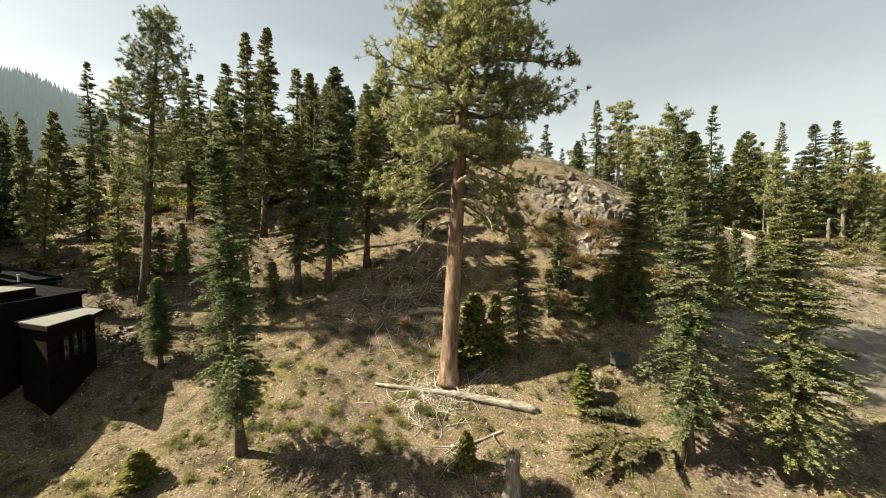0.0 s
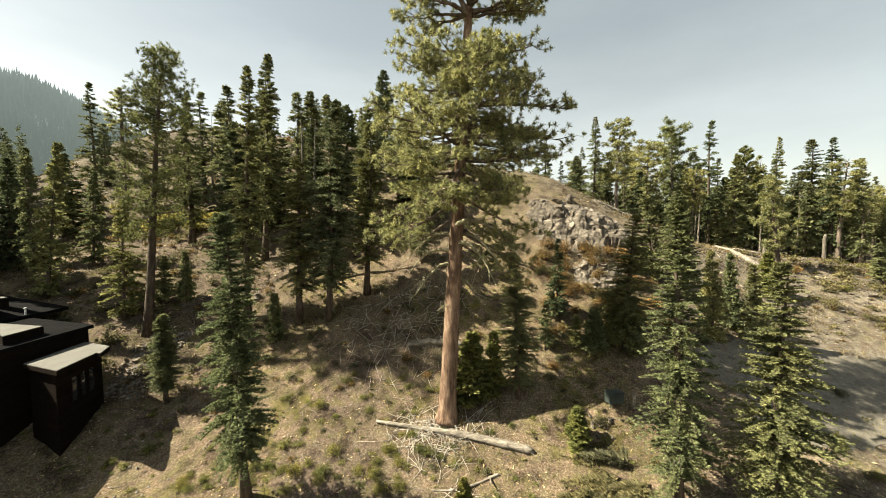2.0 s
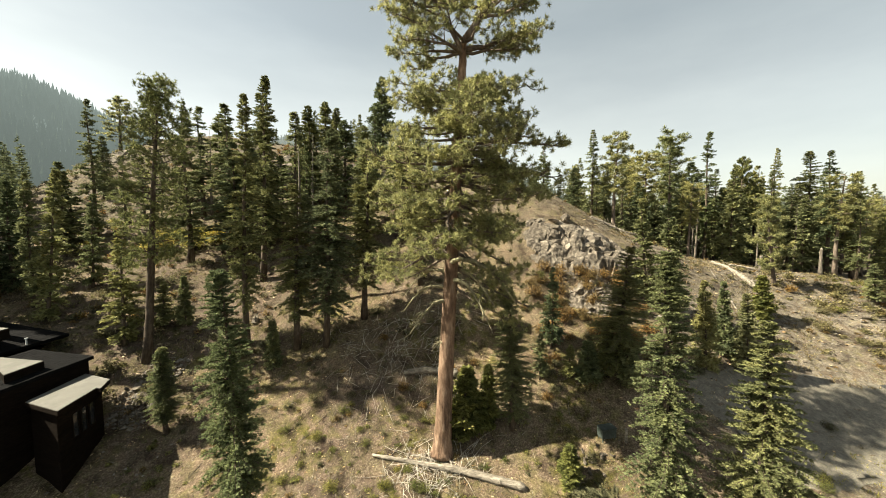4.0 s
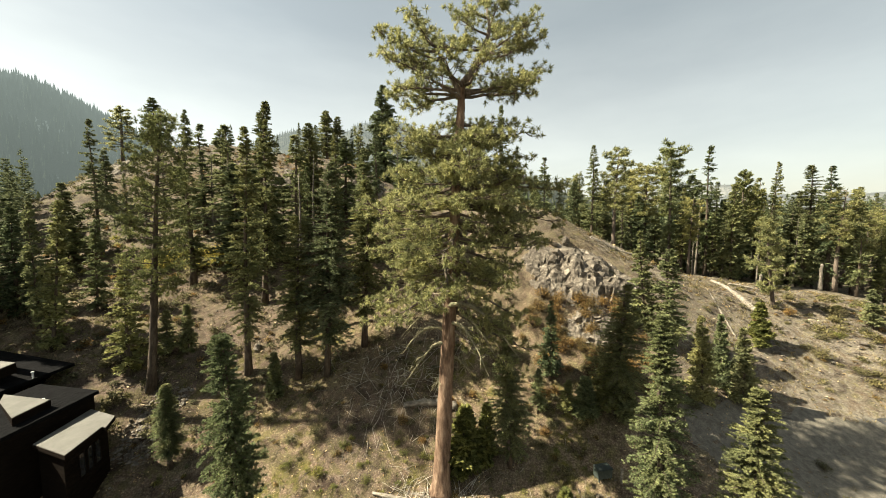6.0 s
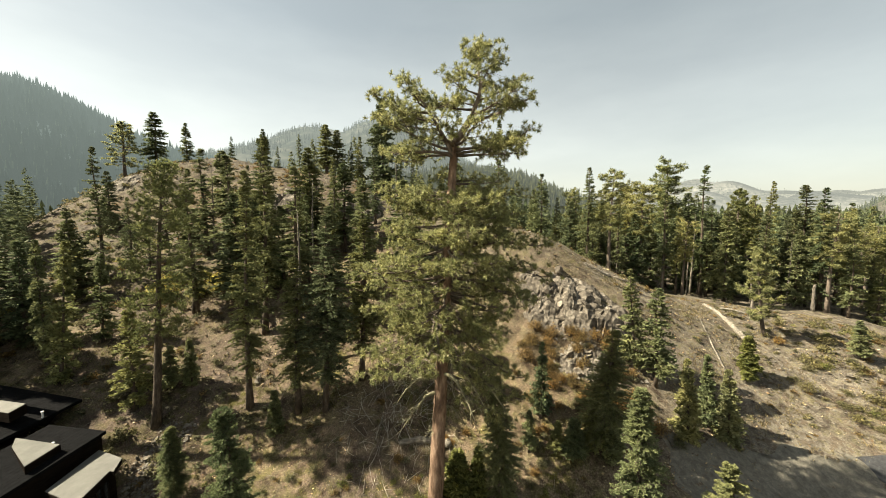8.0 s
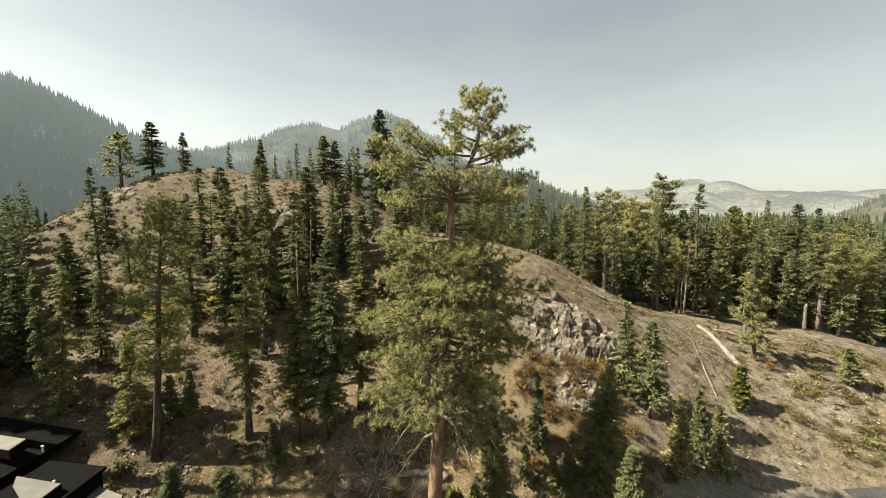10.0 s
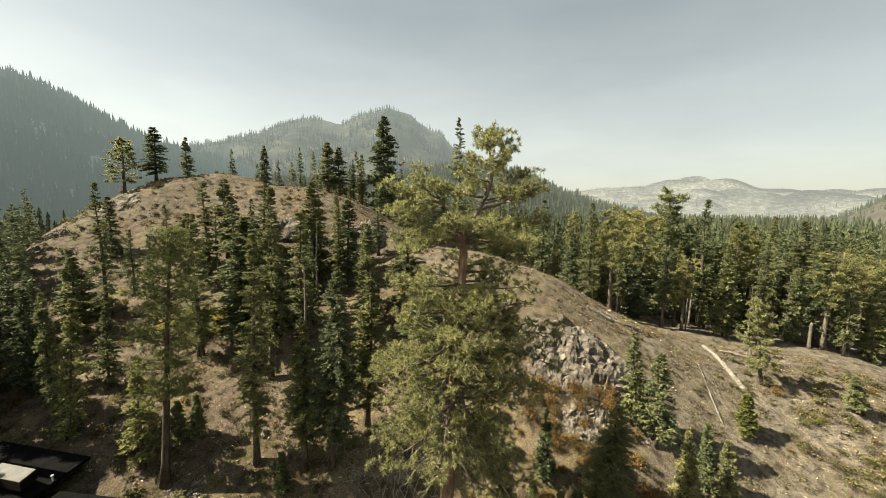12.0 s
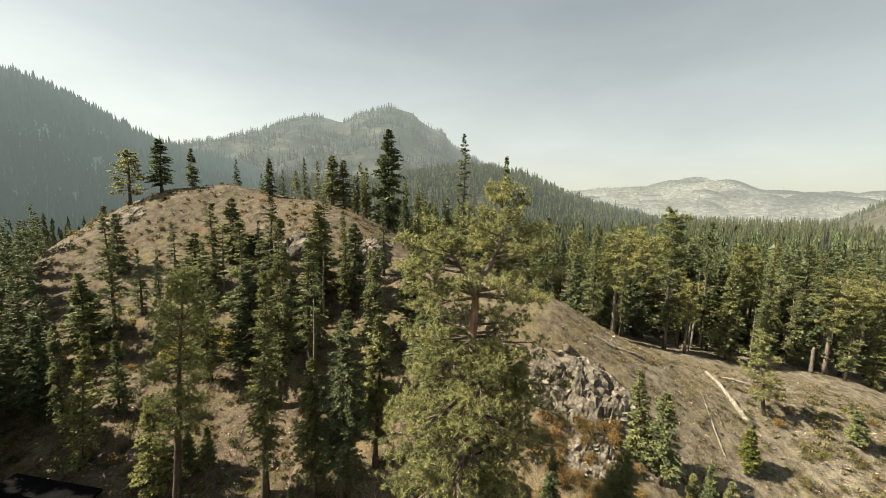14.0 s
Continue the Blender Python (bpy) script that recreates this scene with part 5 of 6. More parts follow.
def crags(label, x, y, rx, ry, high, cell, seed, step=0.22):
    """A broken rock face standing out of the slope: blocks and ledges of many sizes."""
    rng = np.random.default_rng(seed)
    xs, ys = np.arange(-rx, rx + 0.01, step), np.arange(-ry, ry + 0.01, step)
    X, Y = np.meshgrid(xs, ys)
    mask = np.clip(1.25 - (X / rx) ** 2 - (Y / ry) ** 2 + 0.25 * np.sin(X * 1.7 + seed) * np.sin(Y * 2.1), 0, 1) ** 0.6
    Z = np.full(X.shape, -9.0)
    for size, share in ((cell, 1.0), (cell * 0.5, 0.75), (cell * 0.25, 0.6)):
        layer = np.full(X.shape, -9.0)
        for _ in range(int(3.0 * rx * ry / size ** 2)):
            cx, cy, a = rng.uniform(-rx, rx), rng.uniform(-ry, ry), rng.uniform(-0.5, 0.5)
            u, w = (X - cx) * math.cos(a) + (Y - cy) * math.sin(a), (Y - cy) * math.cos(a) - (X - cx) * math.sin(a)
            edge = np.maximum(np.abs(u) / (size * rng.uniform(0.35, 0.8)), np.abs(w) / (size * rng.uniform(0.3, 0.6)))
            top = high * share * rng.uniform(0.15, 1.0)
            layer = np.maximum(layer, np.where(edge < 1, top - 0.15 * edge + rng.normal(0, 0.08) * u + rng.normal(0, 0.15) * w, top - (edge - 0.97) * 6 * size))
        Z = np.maximum(Z, layer)
    Z = np.clip(Z, -0.3, high) + rng.normal(0, 0.02, X.shape)
    base = rough_ground(X + x, Y + y)
    H = base + Z * mask - 0.45 * (1 - mask)
    X, Y = X + rng.normal(0, 0.03, X.shape), Y + rng.normal(0, 0.03, X.shape) - 0.3 * Z * mask
    m, n = X.shape
    i, j = np.meshgrid(np.arange(m - 1), np.arange(n - 1), indexing="ij")
    q = (i * n + j).ravel()
    o = float(ground(x, y))
    ob = new("rock_outcrop", mesh_from("rock_face", np.stack([X, Y, H - o], -1).reshape(-1, 3), np.concatenate([np.stack([q, q + 1, q + n + 1], -1), np.stack([q, q + n + 1, q + n], -1)]), ROCK))
    ob.matrix_world = Matrix.Translation((x, y, o))
    tagged(ob, label, "rock", "rocks")


crags("grey fractured rock face on the knoll's flank", 15.8, 36.6, 5.2, 3.4, 1.2, 1.7, 301, 0.26)
crags("pale weathered rock slabs on the knoll's shoulder", 11.6, 36.8, 2.6, 3.2, 0.8, 2.0, 302)
crags("smooth grey rock bulge on the dome's flank", -27.0, 62.6, 4.2, 2.6, 4.0, 5.0, 303, 0.3)
crags("broken rock below the dome's crest", -13.5, 61.0, 3.8, 5.0, 2.0, 1.6, 304, 0.25)
crags("grey ledges on the dome's shoulder", -68.0, 74.0, 4.5, 3.0, 0.9, 1.8, 305, 0.35)
crags("low grey ledges below the knoll", 15.0, 31.6, 3.0, 1.6, 0.7, 0.9, 306)
outcrop("fractured grey blocks of the knoll's rock face", 58, 15.6, 36.8, 5.6, 3.8, 0.8, 2.9, 20, 0.75, 0.44)
outcrop("pale blocks on the knoll's shoulder", 12, 11.8, 36.6, 2.4, 3.0, 0.5, 1.7, 19, 0.6, 0.5)
outcrop("fallen blocks under the rock face", 26, 16.0, 32.6, 4.2, 1.6, 0.3, 1.1, 21)
outcrop("blocks on the dome's shoulder", 16, -68.0, 73.5, 4.5, 3.0, 0.4, 1.1, 18, 0.5, 0.4)
outcrop("scattered stones on the dry slope under the knoll", 26, 14.0, 31.0, 3.5, 2.5, 0.3, 0.9, 23)
outcrop("jumble of broken rock below the dome's crest", 26, -13.5, 61.5, 3.4, 4.5, 0.8, 2.5, 25)
outcrop("loose stones beside the clearing's edge", 16, 9.8, 20.2, 1.3, 1.0, 0.25, 0.6, 27)
outcrop("rubble bank of pale broken stone beside the house", 80, -22.9, 25.9, 1.5, 2.6, 0.3, 0.85, 28)
outcrop("low ledges in the stony slope", 24, 43.0, 33.0, 5.0, 2.0, 0.3, 0.9, 29, 0.5)


# ---- fallen logs, stump and slash ----
def fallen_log(label, x0, y0, x1, y1, r0, r1, seed, stubs=6, material=None, lift=0.6):
    rng = np.random.default_rng(seed)
    u = np.linspace(0, 1, 46)
    X, Y = x0 + (x1 - x0) * u, y0 + (y1 - y0) * u
    R = (r0 + (r1 - r0) * u) * (1 + 0.10 * np.sin(u * 31 + seed) * np.sin(u * 13) + rng.normal(0, 0.03, 46))
    R[-2:] *= [0.8, 0.45]
    side = np.array([-(y1 - y0), x1 - x0]) / math.hypot(x1 - x0, y1 - y0)
    w = 0.12 * np.sin(u * 5 + seed)
    X, Y = X + side[0] * w, Y + side[1] * w
    Z = np.polyval(np.polyfit(u, rough_ground(X, Y), 2), u)
    Z = np.maximum(Z, rough_ground(X, Y) - 0.1) + R * lift
    ob = thing("fallen_log", label, "log", Matrix.Translation((x0, y0, Z[0])), "fallen logs")
    org = np.array([x0, y0, Z[0]])
    path = np.stack([X, Y, Z], -1) - org
    part("trunk", mesh_from("log", *tube(path, R, 12, rng, 0.13), material or DEADWOOD, True), None, ob)
    for _ in range(stubs):
        q = rng.uniform(0.15, 0.95)
        o = np.array([np.interp(q, u, path[:, c]) for c in range(3)])
        d = unit(np.array([rng.normal(), rng.normal(), abs(rng.normal()) * 0.7]))
        ln = rng.uniform(0.3, 1.0)
        part("branch_stub", mesh_from("stub", *tube([o, o + d * ln * 0.5, o + d * ln + [0, 0, 0.05]], [0.05, 0.035, 0.012], 5, rng, 0.1), material or DEADWOOD, True), None, ob)


fallen_log("long bleached fallen log, bark gone, on the clearing", -4.2, 21.7, 5.4, 19.3, 0.10, 0.27, 5, 7)
fallen_log("splintered pale slab lying along the fallen log", -1.6, 21.45, 2.6, 20.4, 0.06, 0.14, 13, 5)
fallen_log("weathered grey log lying behind the great pine", -2.7, 26.8, 1.6, 26.7, 0.22, 0.34, 6, 3)
fallen_log("pale fallen log across the meadow", 36.5, 46.6, 35.6, 37.6, 0.19, 0.30, 7, 8)
fallen_log("thin grey fallen pole in the meadow", 31.7, 41.2, 29.6, 33.6, 0.05, 0.09, 8, 3)
fallen_log("thin broken branch on bare soil", -0.5, 17.4, 3.2, 18.0, 0.05, 0.08, 9, 3)
fallen_log("bleached broken trunk on the knoll's back", 22.6, 44.0, 25.4, 43.3, 0.12, 0.22, 10, 8)
fallen_log("twisted grey driftwood trunk on the knoll's back", 19.2, 44.2, 22.2, 43.5, 0.14, 0.24, 14, 9)
fallen_log("bleached fallen log on the dome's lower flank", -58.4, 51.6, -59.6, 54.2, 0.16, 0.22, 15, 5)
fallen_log("thin bleached log lying across the dome's lower flank", -57.6, 54.4, -53.6, 55.6, 0.08, 0.14, 16, 5)
fallen_log("short bleached log on the meadow's edge", 38.0, 45.5, 41.5, 44.8, 0.14, 0.2, 12, 4)


def stump(x, y, high, r, seed, label):
    rng = np.random.default_rng(seed)
    z = float(rough_ground(x, y)) - 0.1
    ob = thing("stump", label, "stump", Matrix.Translation((x, y, z)), "stumps")
    u = np.linspace(0, 1, 9)
    body = tube(np.stack([0.06 * u, 0.04 * u, high * u], -1), r * np.array([1.45, 1.15, 1.0, 0.95, 0.93, 0.9, 0.88, 0.86, 0.8]), 14, rng, 0.2)
    part("trunk", mesh_from("stump", *body, SNAGWOOD, True), None, ob)
    sp = []
    for k in range(9):
        a = k * 0.7
        o = np.array([math.cos(a) * r * 0.6, math.sin(a) * r * 0.6, high * 0.92])
        sp.append(tube([o, o + [0.02, 0.01, 0.12], o + [0.03, 0.0, rng.uniform(0.15, 0.5)]], [r * 0.3, r * 0.2, 0.01], 5, rng, 0.15))
    part("torn_top", mesh_from("splinters", *joined(sp), DEADWOOD, True), None, ob, "pale torn splinters")


stump(3.0, 14.6, 1.9, 0.34, 71, "broken grey stump with a torn splintered top")
stump(-17.5, 32.5, 0.35, 0.30, 75, "low cut stump with a pale top on the slope")
stump(-21.6, 25.6, 0.55, 0.2, 72, "short cut stump beside the rubble bank")
stump(57.8, 52.6, 4.2, 0.22, 73, "tall broken grey stump at the wood's edge")
stump(42.6, 45.9, 2.0, 0.2, 74, "broken grey stump at the wood's edge")


def slash_pile(name, label, x, y, spread, count, lo, hi, seed, thick, material):
    """Dead sticks strewn about: too many to count."""
    rng = np.random.default_rng(seed)
    out = []
    for _ in range(count):
        px, py = x + rng.normal(0, spread), y + rng.normal(0, spread * 0.7)
        a, ln = rng.uniform(0, 6.28), rng.uniform(lo, hi)
        qx, qy = px + math.cos(a) * ln, py + math.sin(a) * ln
        p0, p1 = np.array([px, py, float(rough_ground(px, py)) + thick]), np.array([qx, qy, float(rough_ground(qx, qy)) + thick + rng.uniform(0, 0.12)])
        out.append(tube([p0, (p0 + p1) / 2 + rng.normal(0, 0.05 * ln, 3) * [1, 1, 0.3] + [0, 0, 0.05], p1], [thick, thick * 0.8, thick * 0.3], 4))
    tagged(new(name, mesh_from(name, *joined(out), material, True)), label, "sticks", kind="stuff")


slash_pile("dead_sticks", "bleached dead branches strewn round the fallen log", -0.3, 20.4, 1.5, 150, 0.6, 2.2, 81, 0.022, PALEWOOD)
slash_pile("dead_sticks", "grey dead twigs strewn over the clearing", -2.0, 18.5, 6.5, 260, 0.25, 1.3, 82, 0.014, DEADWOOD)
slash_pile("dead_sticks", "tangle of pale dead branches in the shade of the pines", -3.0, 28.4, 2.8, 220, 0.5, 1.9, 83, 0.02, PALEWOOD)
slash_pile("dead_sticks", "grey dead branches on the forest floor", -12.0, 32.0, 8.0, 200, 0.4, 1.8, 84, 0.02, SNAGWOOD)
slash_pile("dead_sticks", "bleached dead wood on the meadow", 34.0, 41.0, 4.5, 110, 0.4, 1.6, 85, 0.02, DEADWOOD)
slash_pile("dead_sticks", "dead wood on the knoll's bare back", 22.3, 43.8, 2.2, 90, 0.5, 1.8, 86, 0.025, DEADWOOD)
slash_pile("dead_sticks", "grey branches below the dome", -13.0, 58.0, 4.0, 60, 0.8, 2.6, 87, 0.03, DEADWOOD)


def cut_bough(x, y, az, ln, seed):
    """A cut fir bough lying on the ground, still green."""
    rng = np.random.default_rng(seed)
    z = float(rough_ground(x, y)) + 0.05
    ob = thing("cut_bough", "cut fir boughs lying on the soil, needles fading", "branch", Matrix.Translation((x, y, z)), "cut boughs")
    pieces, lv = [], []
    for k in range(8):
        a = radians(az) + rng.normal(0, 0.4)
        d = np.array([math.cos(a), math.sin(a), 0.05])
        u = np.linspace(0, 1, 5)
        p = d * (ln * u)[:, None] + np.array([0, 0, 1.0]) * (0.5 * u * (1 - u))[:, None] + rng.normal(0, 0.15, 3) * [1, 1, 0]
        pieces.append(tube(p, 0.03 * (1 - 0.85 * u), 4))
        n = 240
        q = rng.uniform(0.15, 1, n)
        b = np.stack([np.interp(q, u, p[:, c]) for c in range(3)], -1)
        sd = np.array([-d[1], d[0], 0]) * rng.choice([-1, 1], n)[:, None]
        lens = 0.34 * (1.1 - q) + 0.14
        lv.append(leaves(b, sd * 0.8 + d * 0.6 + rng.normal(0, 0.25, (n, 3)) + [0, 0, 0.12], lens, lens * 0.3, rng))
    part("stem", mesh_from("bough_stems", *joined(pieces), BARK, True), None, ob)
    part("foliage", mesh_from("bough_needles", *joined(lv), SAGE), None, ob)


for bx, by, turn, long, number in ((9.4, 17.2, 195, 3.2, 91), (8.8, 16.0, 172, 2.8, 92), (10.4, 17.8, 140, 2.6, 93), (12.2, 17.4, 60, 2.2, 94), (10.6, 16.6, 215, 2.8, 95)):
    cut_bough(bx, by, turn, long, number)


# ---- bear box and post by the clearing ----
def bear_box(x, y):
    z = float(rough_ground(x, y))
    ob = thing("bear_box", "small dark green steel storage box on short legs", "storage box", pose(x, y, z, 0, 0, 12))
    part("body", boxed(bmesh.new(), -0.5, -0.3, 0.14, 0.5, 0.3, 0.72, 0.02), GREEN_STEEL, ob)
    part("lid", boxed(bmesh.new(), -0.53, -0.33, 0.725, 0.53, 0.33, 0.79, 0.015), GREEN_STEEL, ob)
    for sx in (-0.42, 0.42):
        for sy in (-0.22, 0.22):
            part("leg", boxed(bmesh.new(), sx - 0.03, sy - 0.03, -0.1, sx + 0.03, sy + 0.03, 0.135), GREEN_STEEL, ob)


bear_box(11.0, 21.4)
post = thing("post", "short weathered wooden post beside the box", "post", Matrix.Translation((12.1, 21.1, float(rough_ground(12.1, 21.1)) - 0.1)))
part("shaft", boxed(bmesh.new(), -0.07, -0.07, 0, 0.07, 0.07, 1.0, 0.015), DEADWOOD, post)


# ---- the house ----
def house():
    """Dark-stained house: two shed roofs stepping down towards the clearing, with pale flat roofs over the bays."""
    ob = thing("house", "dark-stained house with black shed roofs and pale flat bay roofs", "house", Matrix.Translation((-25.1, 21.5, 0)))
    base = -2.6

    def wall(x0, y0, x1, y1, z1, name="wall"):
        return part(name, boxed(bmesh.new(), x0, y0, base, x1, y1, z1), SIDING, ob)

    def prism(corners, z0, z1):
        bm = bmesh.new()
        lo, hi = [bm.verts.new((x, y, z0)) for x, y in corners], [bm.verts.new((x, y, z1)) for x, y in corners]
        bm.faces.new(lo[::-1])
        bm.faces.new(hi)
        for k in range(len(corners)):
            q = (k + 1) % len(corners)
            bm.faces.new((lo[k], lo[q], hi[q], hi[k]))
        return bm

    # splayed bay facing the clearing, under the first pale roof
    bay = part("wall", prism(((0.2, -1.15), (2.65, -1.95), (1.75, 1.7), (-0.45, 2.35)), base, 3.45), SIDING, ob)
    way = math.atan2(3.65, -0.9)
    face = Matrix.Translation((2.65, -1.95, 0)) @ Matrix.Rotation(way, 4, "Z")
    for k in range(15):
        z = -1.2 + k * 0.3
        board = part("siding_board", boxed(bmesh.new(), 0.0, -0.03, z, 3.76, -0.001, z + 0.27), SIDING, bay)
        board.matrix_local = face
    for d in (1.3, 2.0, 2.7):
        bm = boxed(bmesh.new(), d - 0.28, -0.09, 1.2, d - 0.22, -0.031, 2.7)
        bm = boxed(bm, d + 0.22, -0.09, 1.2, d + 0.28, -0.031, 2.7)
        w = part("window", bm, SIDING, ob, "narrow dark-framed window")
        w.matrix_local = face
        part("pane", boxed(bmesh.new(), d - 0.22, -0.05, 1.2, d + 0.22, -0.035, 2.7), GLASS, w)
    outline = ((0.1, -1.35), (3.25, -2.4), (2.62, 0.55), (2.95, 0.48), (2.25, 1.88), (-0.4, 2.8))
    fas = part("bay_roof", prism(outline, 3.47, 3.72), SIDING, ob)
    part("roof_sheet", prism([(x * 0.985 + 0.02, y * 0.985) for x, y in outline], 3.722, 3.765), MEMBRANE, fas, "pale grey metal roof sheet")

    # main body and its sloping black roofs
    wall(-8.0, -8.0, -0.75, 3.4, 4.5)
    wall(-14.0, -6.0, -8.02, 8.0, 4.4)

    def shed(x0, z0, x1, z1, y0, y1, courses):
        roof = part("roof", sloped(x0, z0, x1, z1, y0, y1, 0.22), SHINGLE, ob, "black shingled shed roof")
        for k in range(courses):
            a, b = k / courses, (k + 1) / courses
            xa, xb = x0 + (x1 - x0) * a, x0 + (x1 - x0) * b
            za, zb = z0 + (z1 - z0) * a, z0 + (z1 - z0) * b
            part("shingle_course", sloped(xa, za + 0.005, xb, zb + 0.014, y0 + 0.02, y1 - 0.02, 0.02, True), SHINGLE, roof)
        return roof

    def sloped(x0, z0, x1, z1, y0, y1, thick, over=False):
        bm = bmesh.new()
        lo = 0.003 if over else -thick
        hi = thick if over else 0.0
        vs = [bm.verts.new(c) for c in ((x0, y0, z0 + lo), (x1, y0, z1 + lo), (x1, y1, z1 + lo), (x0, y1, z0 + lo), (x0, y0, z0 + hi), (x1, y0, z1 + hi), (x1, y1, z1 + hi), (x0, y1, z0 + hi))]
        for q in ((0, 3, 2, 1), (4, 5, 6, 7), (0, 1, 5, 4), (1, 2, 6, 5), (2, 3, 7, 6), (3, 0, 4, 7)):
            bm.faces.new([vs[i] for i in q])
        return bm

    shed(-5.0, 5.25, -0.55, 4.75, -8.4, 3.6, 14)
    shed(-14.4, 6.6, -6.6, 5.2, -6.4, 7.6, 20)
    # second and third pale flat roofs, higher up; the second's outline is cut along tree shade
    for corners, z in ((((-1.15, -1.25), (-1.3, 1.05), (-5.5, 1.8), (-4.5, 0.75)), 5.35), (((-7.0, 2.7), (-7.3, 4.1), (-11.0, 4.8), (-10.8, 3.4)), 6.7)):
        deck = part("flat_roof", prism(corners, z - 0.75, z), SIDING, ob)
        cx, cy = sum(x for x, y in corners) / 4, sum(y for x, y in corners) / 4
        part("roof_sheet", prism([(cx + (x - cx) * 0.97, cy + (y - cy) * 0.97) for x, y in corners], z + 0.003, z + 0.04), MEMBRANE, deck, "pale grey metal roof sheet")
    cap = part("skylight", boxed(bmesh.new(), -7.3, -3.6, 5.2, -6.5, -2.3, 5.75, 0.03), WHITE_CAP, ob, "white skylight cap")
    for k in (-3.3, -2.7):
        bm = bmesh.new()
        bmesh.ops.create_cone(bm, cap_ends=True, segments=12, radius1=0.08, radius2=0.08, depth=0.35, matrix=Matrix.Translation((-6.9, k, 5.92)))
        part("vent_pipe", bm, SHINGLE, cap, "black vent pipe")
    for x, y, z in ((-2.5, 1.6, 4.85), (-6.7, 4.6, 5.5)):
        bm = bmesh.new()
        bmesh.ops.create_cone(bm, cap_ends=True, segments=12, radius1=0.06, radius2=0.06, depth=0.5, matrix=Matrix.Translation((x, y, z)))
        bmesh.ops.create_cone(bm, cap_ends=True, segments=12, radius1=0.11, radius2=0.09, depth=0.06, matrix=Matrix.Translation((x, y, z + 0.27)))
        part("vent_pipe", bm, WHITE_CAP, ob, "pale capped vent pipe")


GLASS, gn, gl, gp = nodes_of("window_glass")
gp.inputs["Base Color"].default_value = (0.02, 0.022, 0.025, 1)
gp.inputs["Roughness"].default_value = 0.05
house()


# ---- grass, litter and loose stones ----
def grass(name, label, count, x0, x1, y0, y1, high, material, seed, patchy=0.0):
    rng = np.random.default_rng(seed)
    x, y = rng.uniform(x0, x1, count), rng.uniform(y0, y1, count)
    if patchy:
        k = np.sin(x * 0.8 + 2 * np.sin(y * 0.5)) + np.sin(y * 1.1 - x * 0.6) + 0.6 * rng.normal(size=count)
        x, y = x[k > patchy], y[k > patchy]
    m = len(x)
    b = np.repeat(np.stack([x, y, rough_ground(x, y) - 0.02], -1), 6, 0) + rng.normal(0, 0.07, (m * 6, 3)) * [1, 1, 0]
    d = rng.normal(0, 0.45, (m * 6, 3)) * [1, 1, 0] + [0, 0, 1.0]
    ln = high * np.repeat(rng.uniform(0.4, 1.3, m), 6) * rng.uniform(0.6, 1.2, m * 6)
    v, f = leaves(b, d, ln, 0.012 + ln * 0.10, rng)
    tagged(new(name, mesh_from(name, v, f, material)), label, "grass", kind="stuff")


grass("dry_grass", "short straw-coloured grass on the clearing", 9000, -24, 28, 10, 28, 0.13, STRAW, 1, 0.7)
grass("dry_grass", "straw grass up the shaded slope", 9000, -45, -4, 27, 46, 0.26, STRAW, 2, 0.1)
grass("dry_grass", "straw grass on the meadow", 9000, 20, 58, 26, 49, 0.26, STRAW, 3, 0.4)
grass("dry_grass", "bleached grass on the knoll and ridge", 8000, -16, 34, 36, 64, 0.26, STRAW, 4, 0.5)
grass("dry_grass", "dry grass over the dome", 3500, -82, -14, 58, 94, 0.34, STRAW, 5, 0.2)
grass("green_grass", "yellow-green low growth on the clearing", 9000, -24, 12, 10, 25, 0.11, YOUNG, 6, 0.5)
grass("green_grass", "yellow-green low growth on the slope", 4500, -36, -8, 26, 42, 0.2, YOUNG, 7, 0.7)
grass("green_grass", "yellow-green low growth at the clearing's end", 3600, 14, 36, 8, 20, 0.2, YOUNG, 8, 0.2)


def litter(name, label, count, x0, x1, y0, y1, size, material, seed):
    """Bark chips, needles and leaf scraps lying about."""
    rng = np.random.default_rng(seed)
    x, y = rng.uniform(x0, x1, count), rng.uniform(y0, y1, count)
    k = np.sin(x * 0.5 + np.sin(y * 0.7)) + np.sin(y * 0.6 - x * 0.3) + rng.normal(size=count)
    x, y = x[k > -0.4], y[k > -0.4]
    n = len(x)
    b = np.stack([x, y, rough_ground(x, y) + 0.015], -1)
    d = rng.normal(0, 1, (n, 3)) * [1, 1, 0.18] + [0, 0, 0.06]
    ln = size * rng.uniform(0.4, 1.6, n) ** 1.6
    v, f = leaves(b, d, ln, ln * rng.uniform(0.15, 0.5, n), rng)
    tagged(new(name, mesh_from(name, v, f, material)), label, "litter", kind="stuff")


litter("forest_litter", "bark chips and straw scraps on the clearing", 30000, -24, 26, 10, 28, 0.12, CHIPS, 21)
litter("forest_litter", "needles and dead leaves on the shaded slope", 8000, -42, 6, 26, 42, 0.22, CHIPS, 22)
litter("forest_litter", "dead scraps on the meadow", 7000, 14, 56, 27, 48, 0.22, CHIPS, 23)


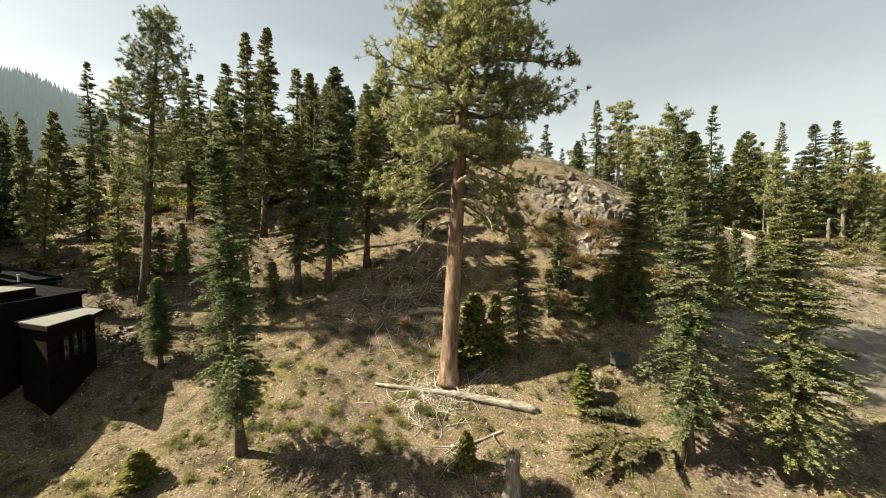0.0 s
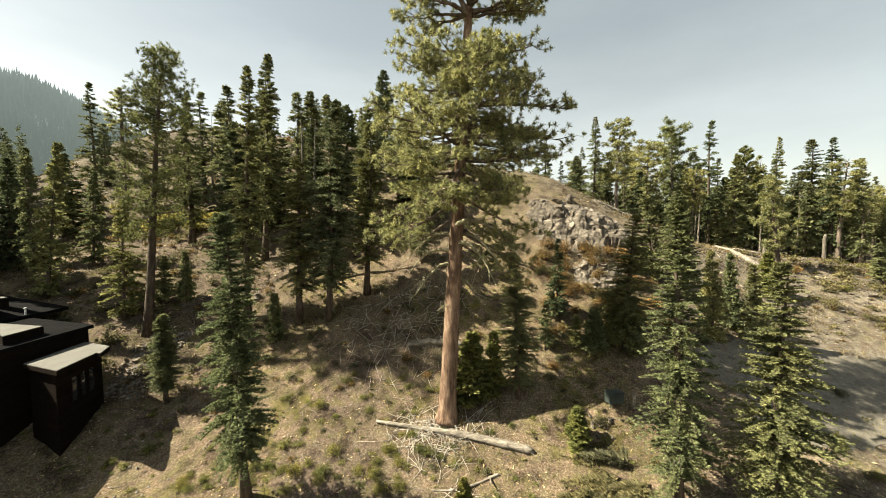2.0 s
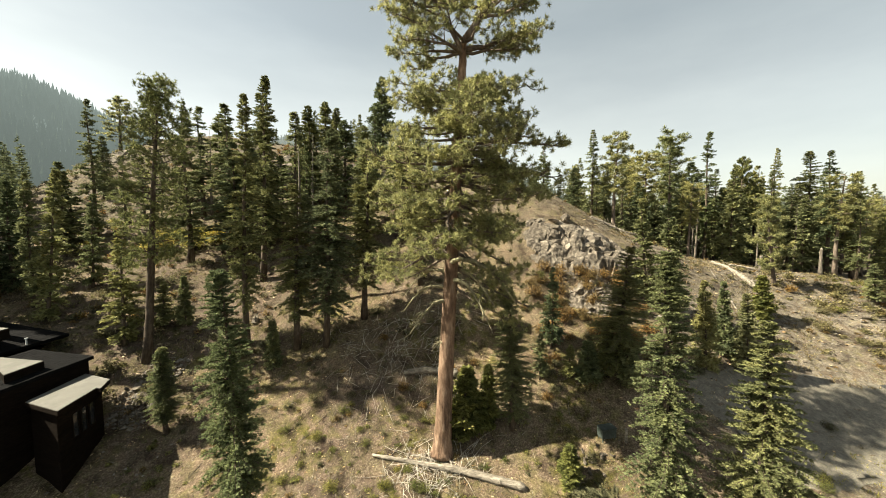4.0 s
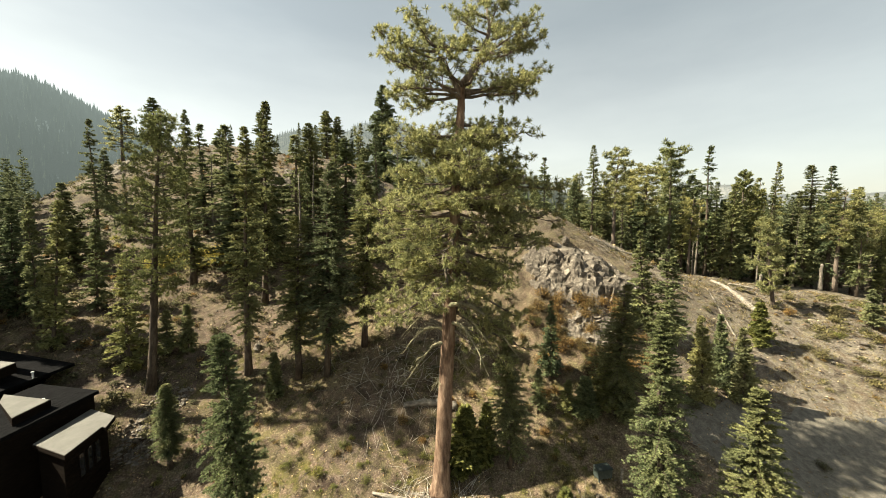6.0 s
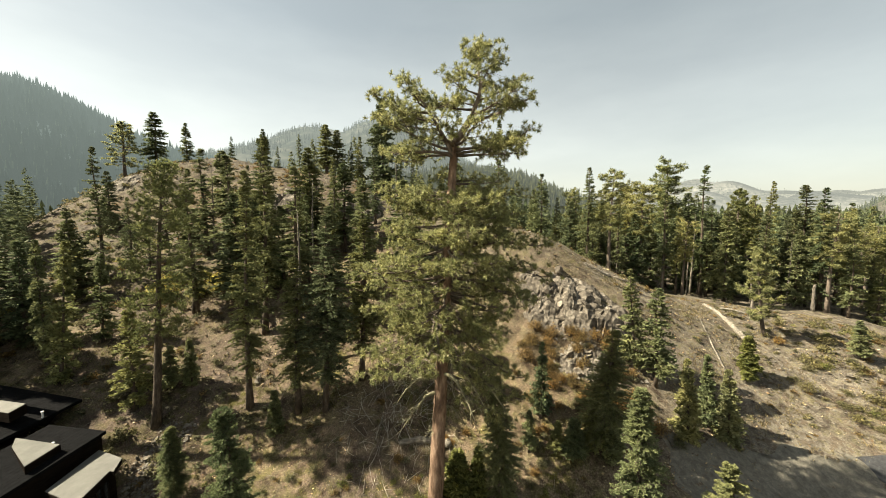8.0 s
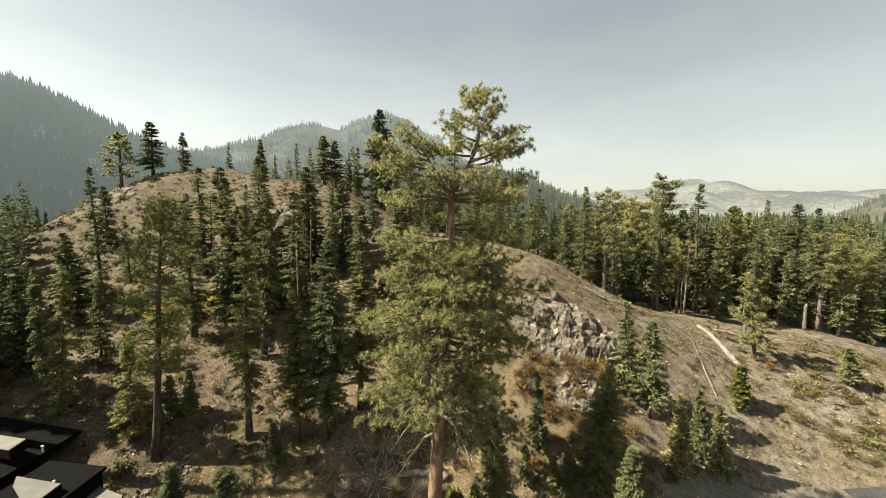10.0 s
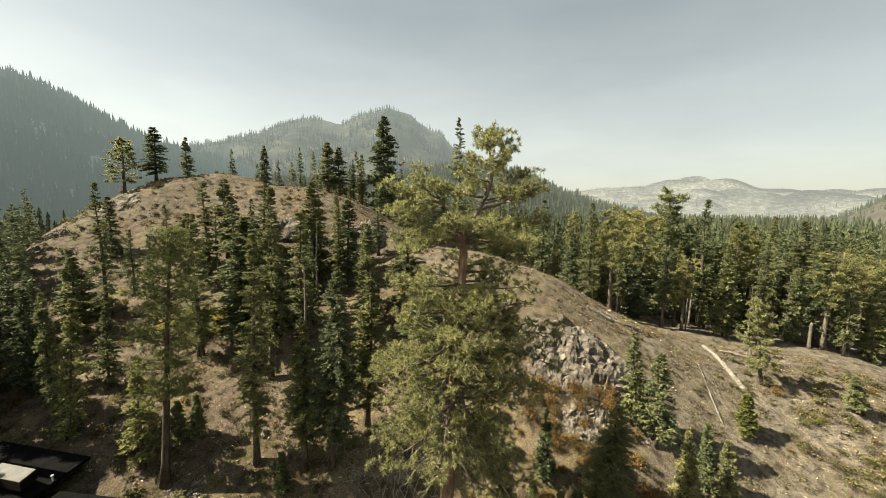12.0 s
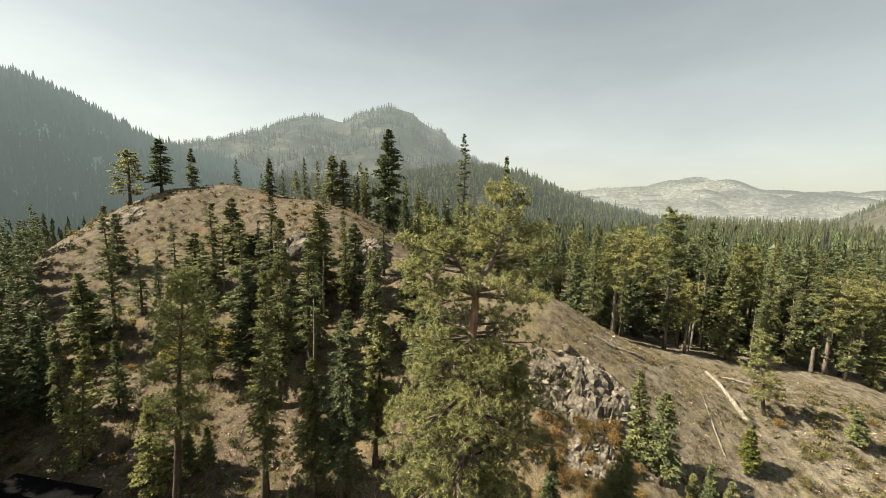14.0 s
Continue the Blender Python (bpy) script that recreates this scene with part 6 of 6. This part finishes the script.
def loose_stones(name, label, count, x0, x1, y0, y1, lo, hi, seed, material=ROCK):
    rng = np.random.default_rng(seed)
    oct_v = np.array([[1, 0, 0], [-1, 0, 0], [0, 1, 0], [0, -1, 0], [0, 0, 1], [0, 0, -1.0]])
    oct_f = np.array([[0, 2, 4], [2, 1, 4], [1, 3, 4], [3, 0, 4], [2, 0, 5], [1, 2, 5], [3, 1, 5], [0, 3, 5]])
    out = []
    for _ in range(count):
        x, y, r = rng.uniform(x0, x1), rng.uniform(y0, y1), lo + (hi - lo) * rng.uniform() ** 3
        a = rng.uniform(0, 6.28)
        v = oct_v * rng.uniform(0.6, 1.2, (6, 1)) * [r, r * rng.uniform(0.5, 1), r * 0.55]
        c, s = math.cos(a), math.sin(a)
        v = np.stack([v[:, 0] * c - v[:, 1] * s, v[:, 0] * s + v[:, 1] * c, v[:, 2]], -1)
        out.append((v + [x, y, float(rough_ground(x, y)) + r * 0.1], oct_f))
    tagged(new(name, mesh_from(name, *joined(out), material)), label, "stones", kind="stuff")


loose_stones("loose_stones", "pale loose stones on the clearing", 900, -24, 22, 12, 27, 0.03, 0.16, 1)
loose_stones("loose_stones", "pale stones on the stony meadow", 900, 26, 54, 28, 46, 0.04, 0.28, 2)
loose_stones("loose_stones", "stones on the shaded slope", 500, -45, -4, 27, 46, 0.04, 0.25, 3)
loose_stones("loose_stones", "scree on the ridge and dome", 900, -70, 30, 40, 84, 0.06, 0.4, 4)
loose_stones("rubble", "pale broken stones heaped beside the house", 520, -23.9, -21.3, 23.6, 29.0, 0.07, 0.34, 5, STONE)
loose_stones("loose_stones", "pale stones on the bare soil by the house", 260, -22.5, -14.0, 12.0, 23.0, 0.03, 0.16, 6, STONE)
loose_stones("loose_stones", "pale broken stones on the meadow's bank", 300, 33.0, 46.0, 30.0, 38.0, 0.05, 0.26, 7, STONE)
loose_stones("loose_stones", "pale scree below the knoll's rock face", 340, 10.0, 20.0, 30.0, 36.0, 0.06, 0.34, 8, STONE)
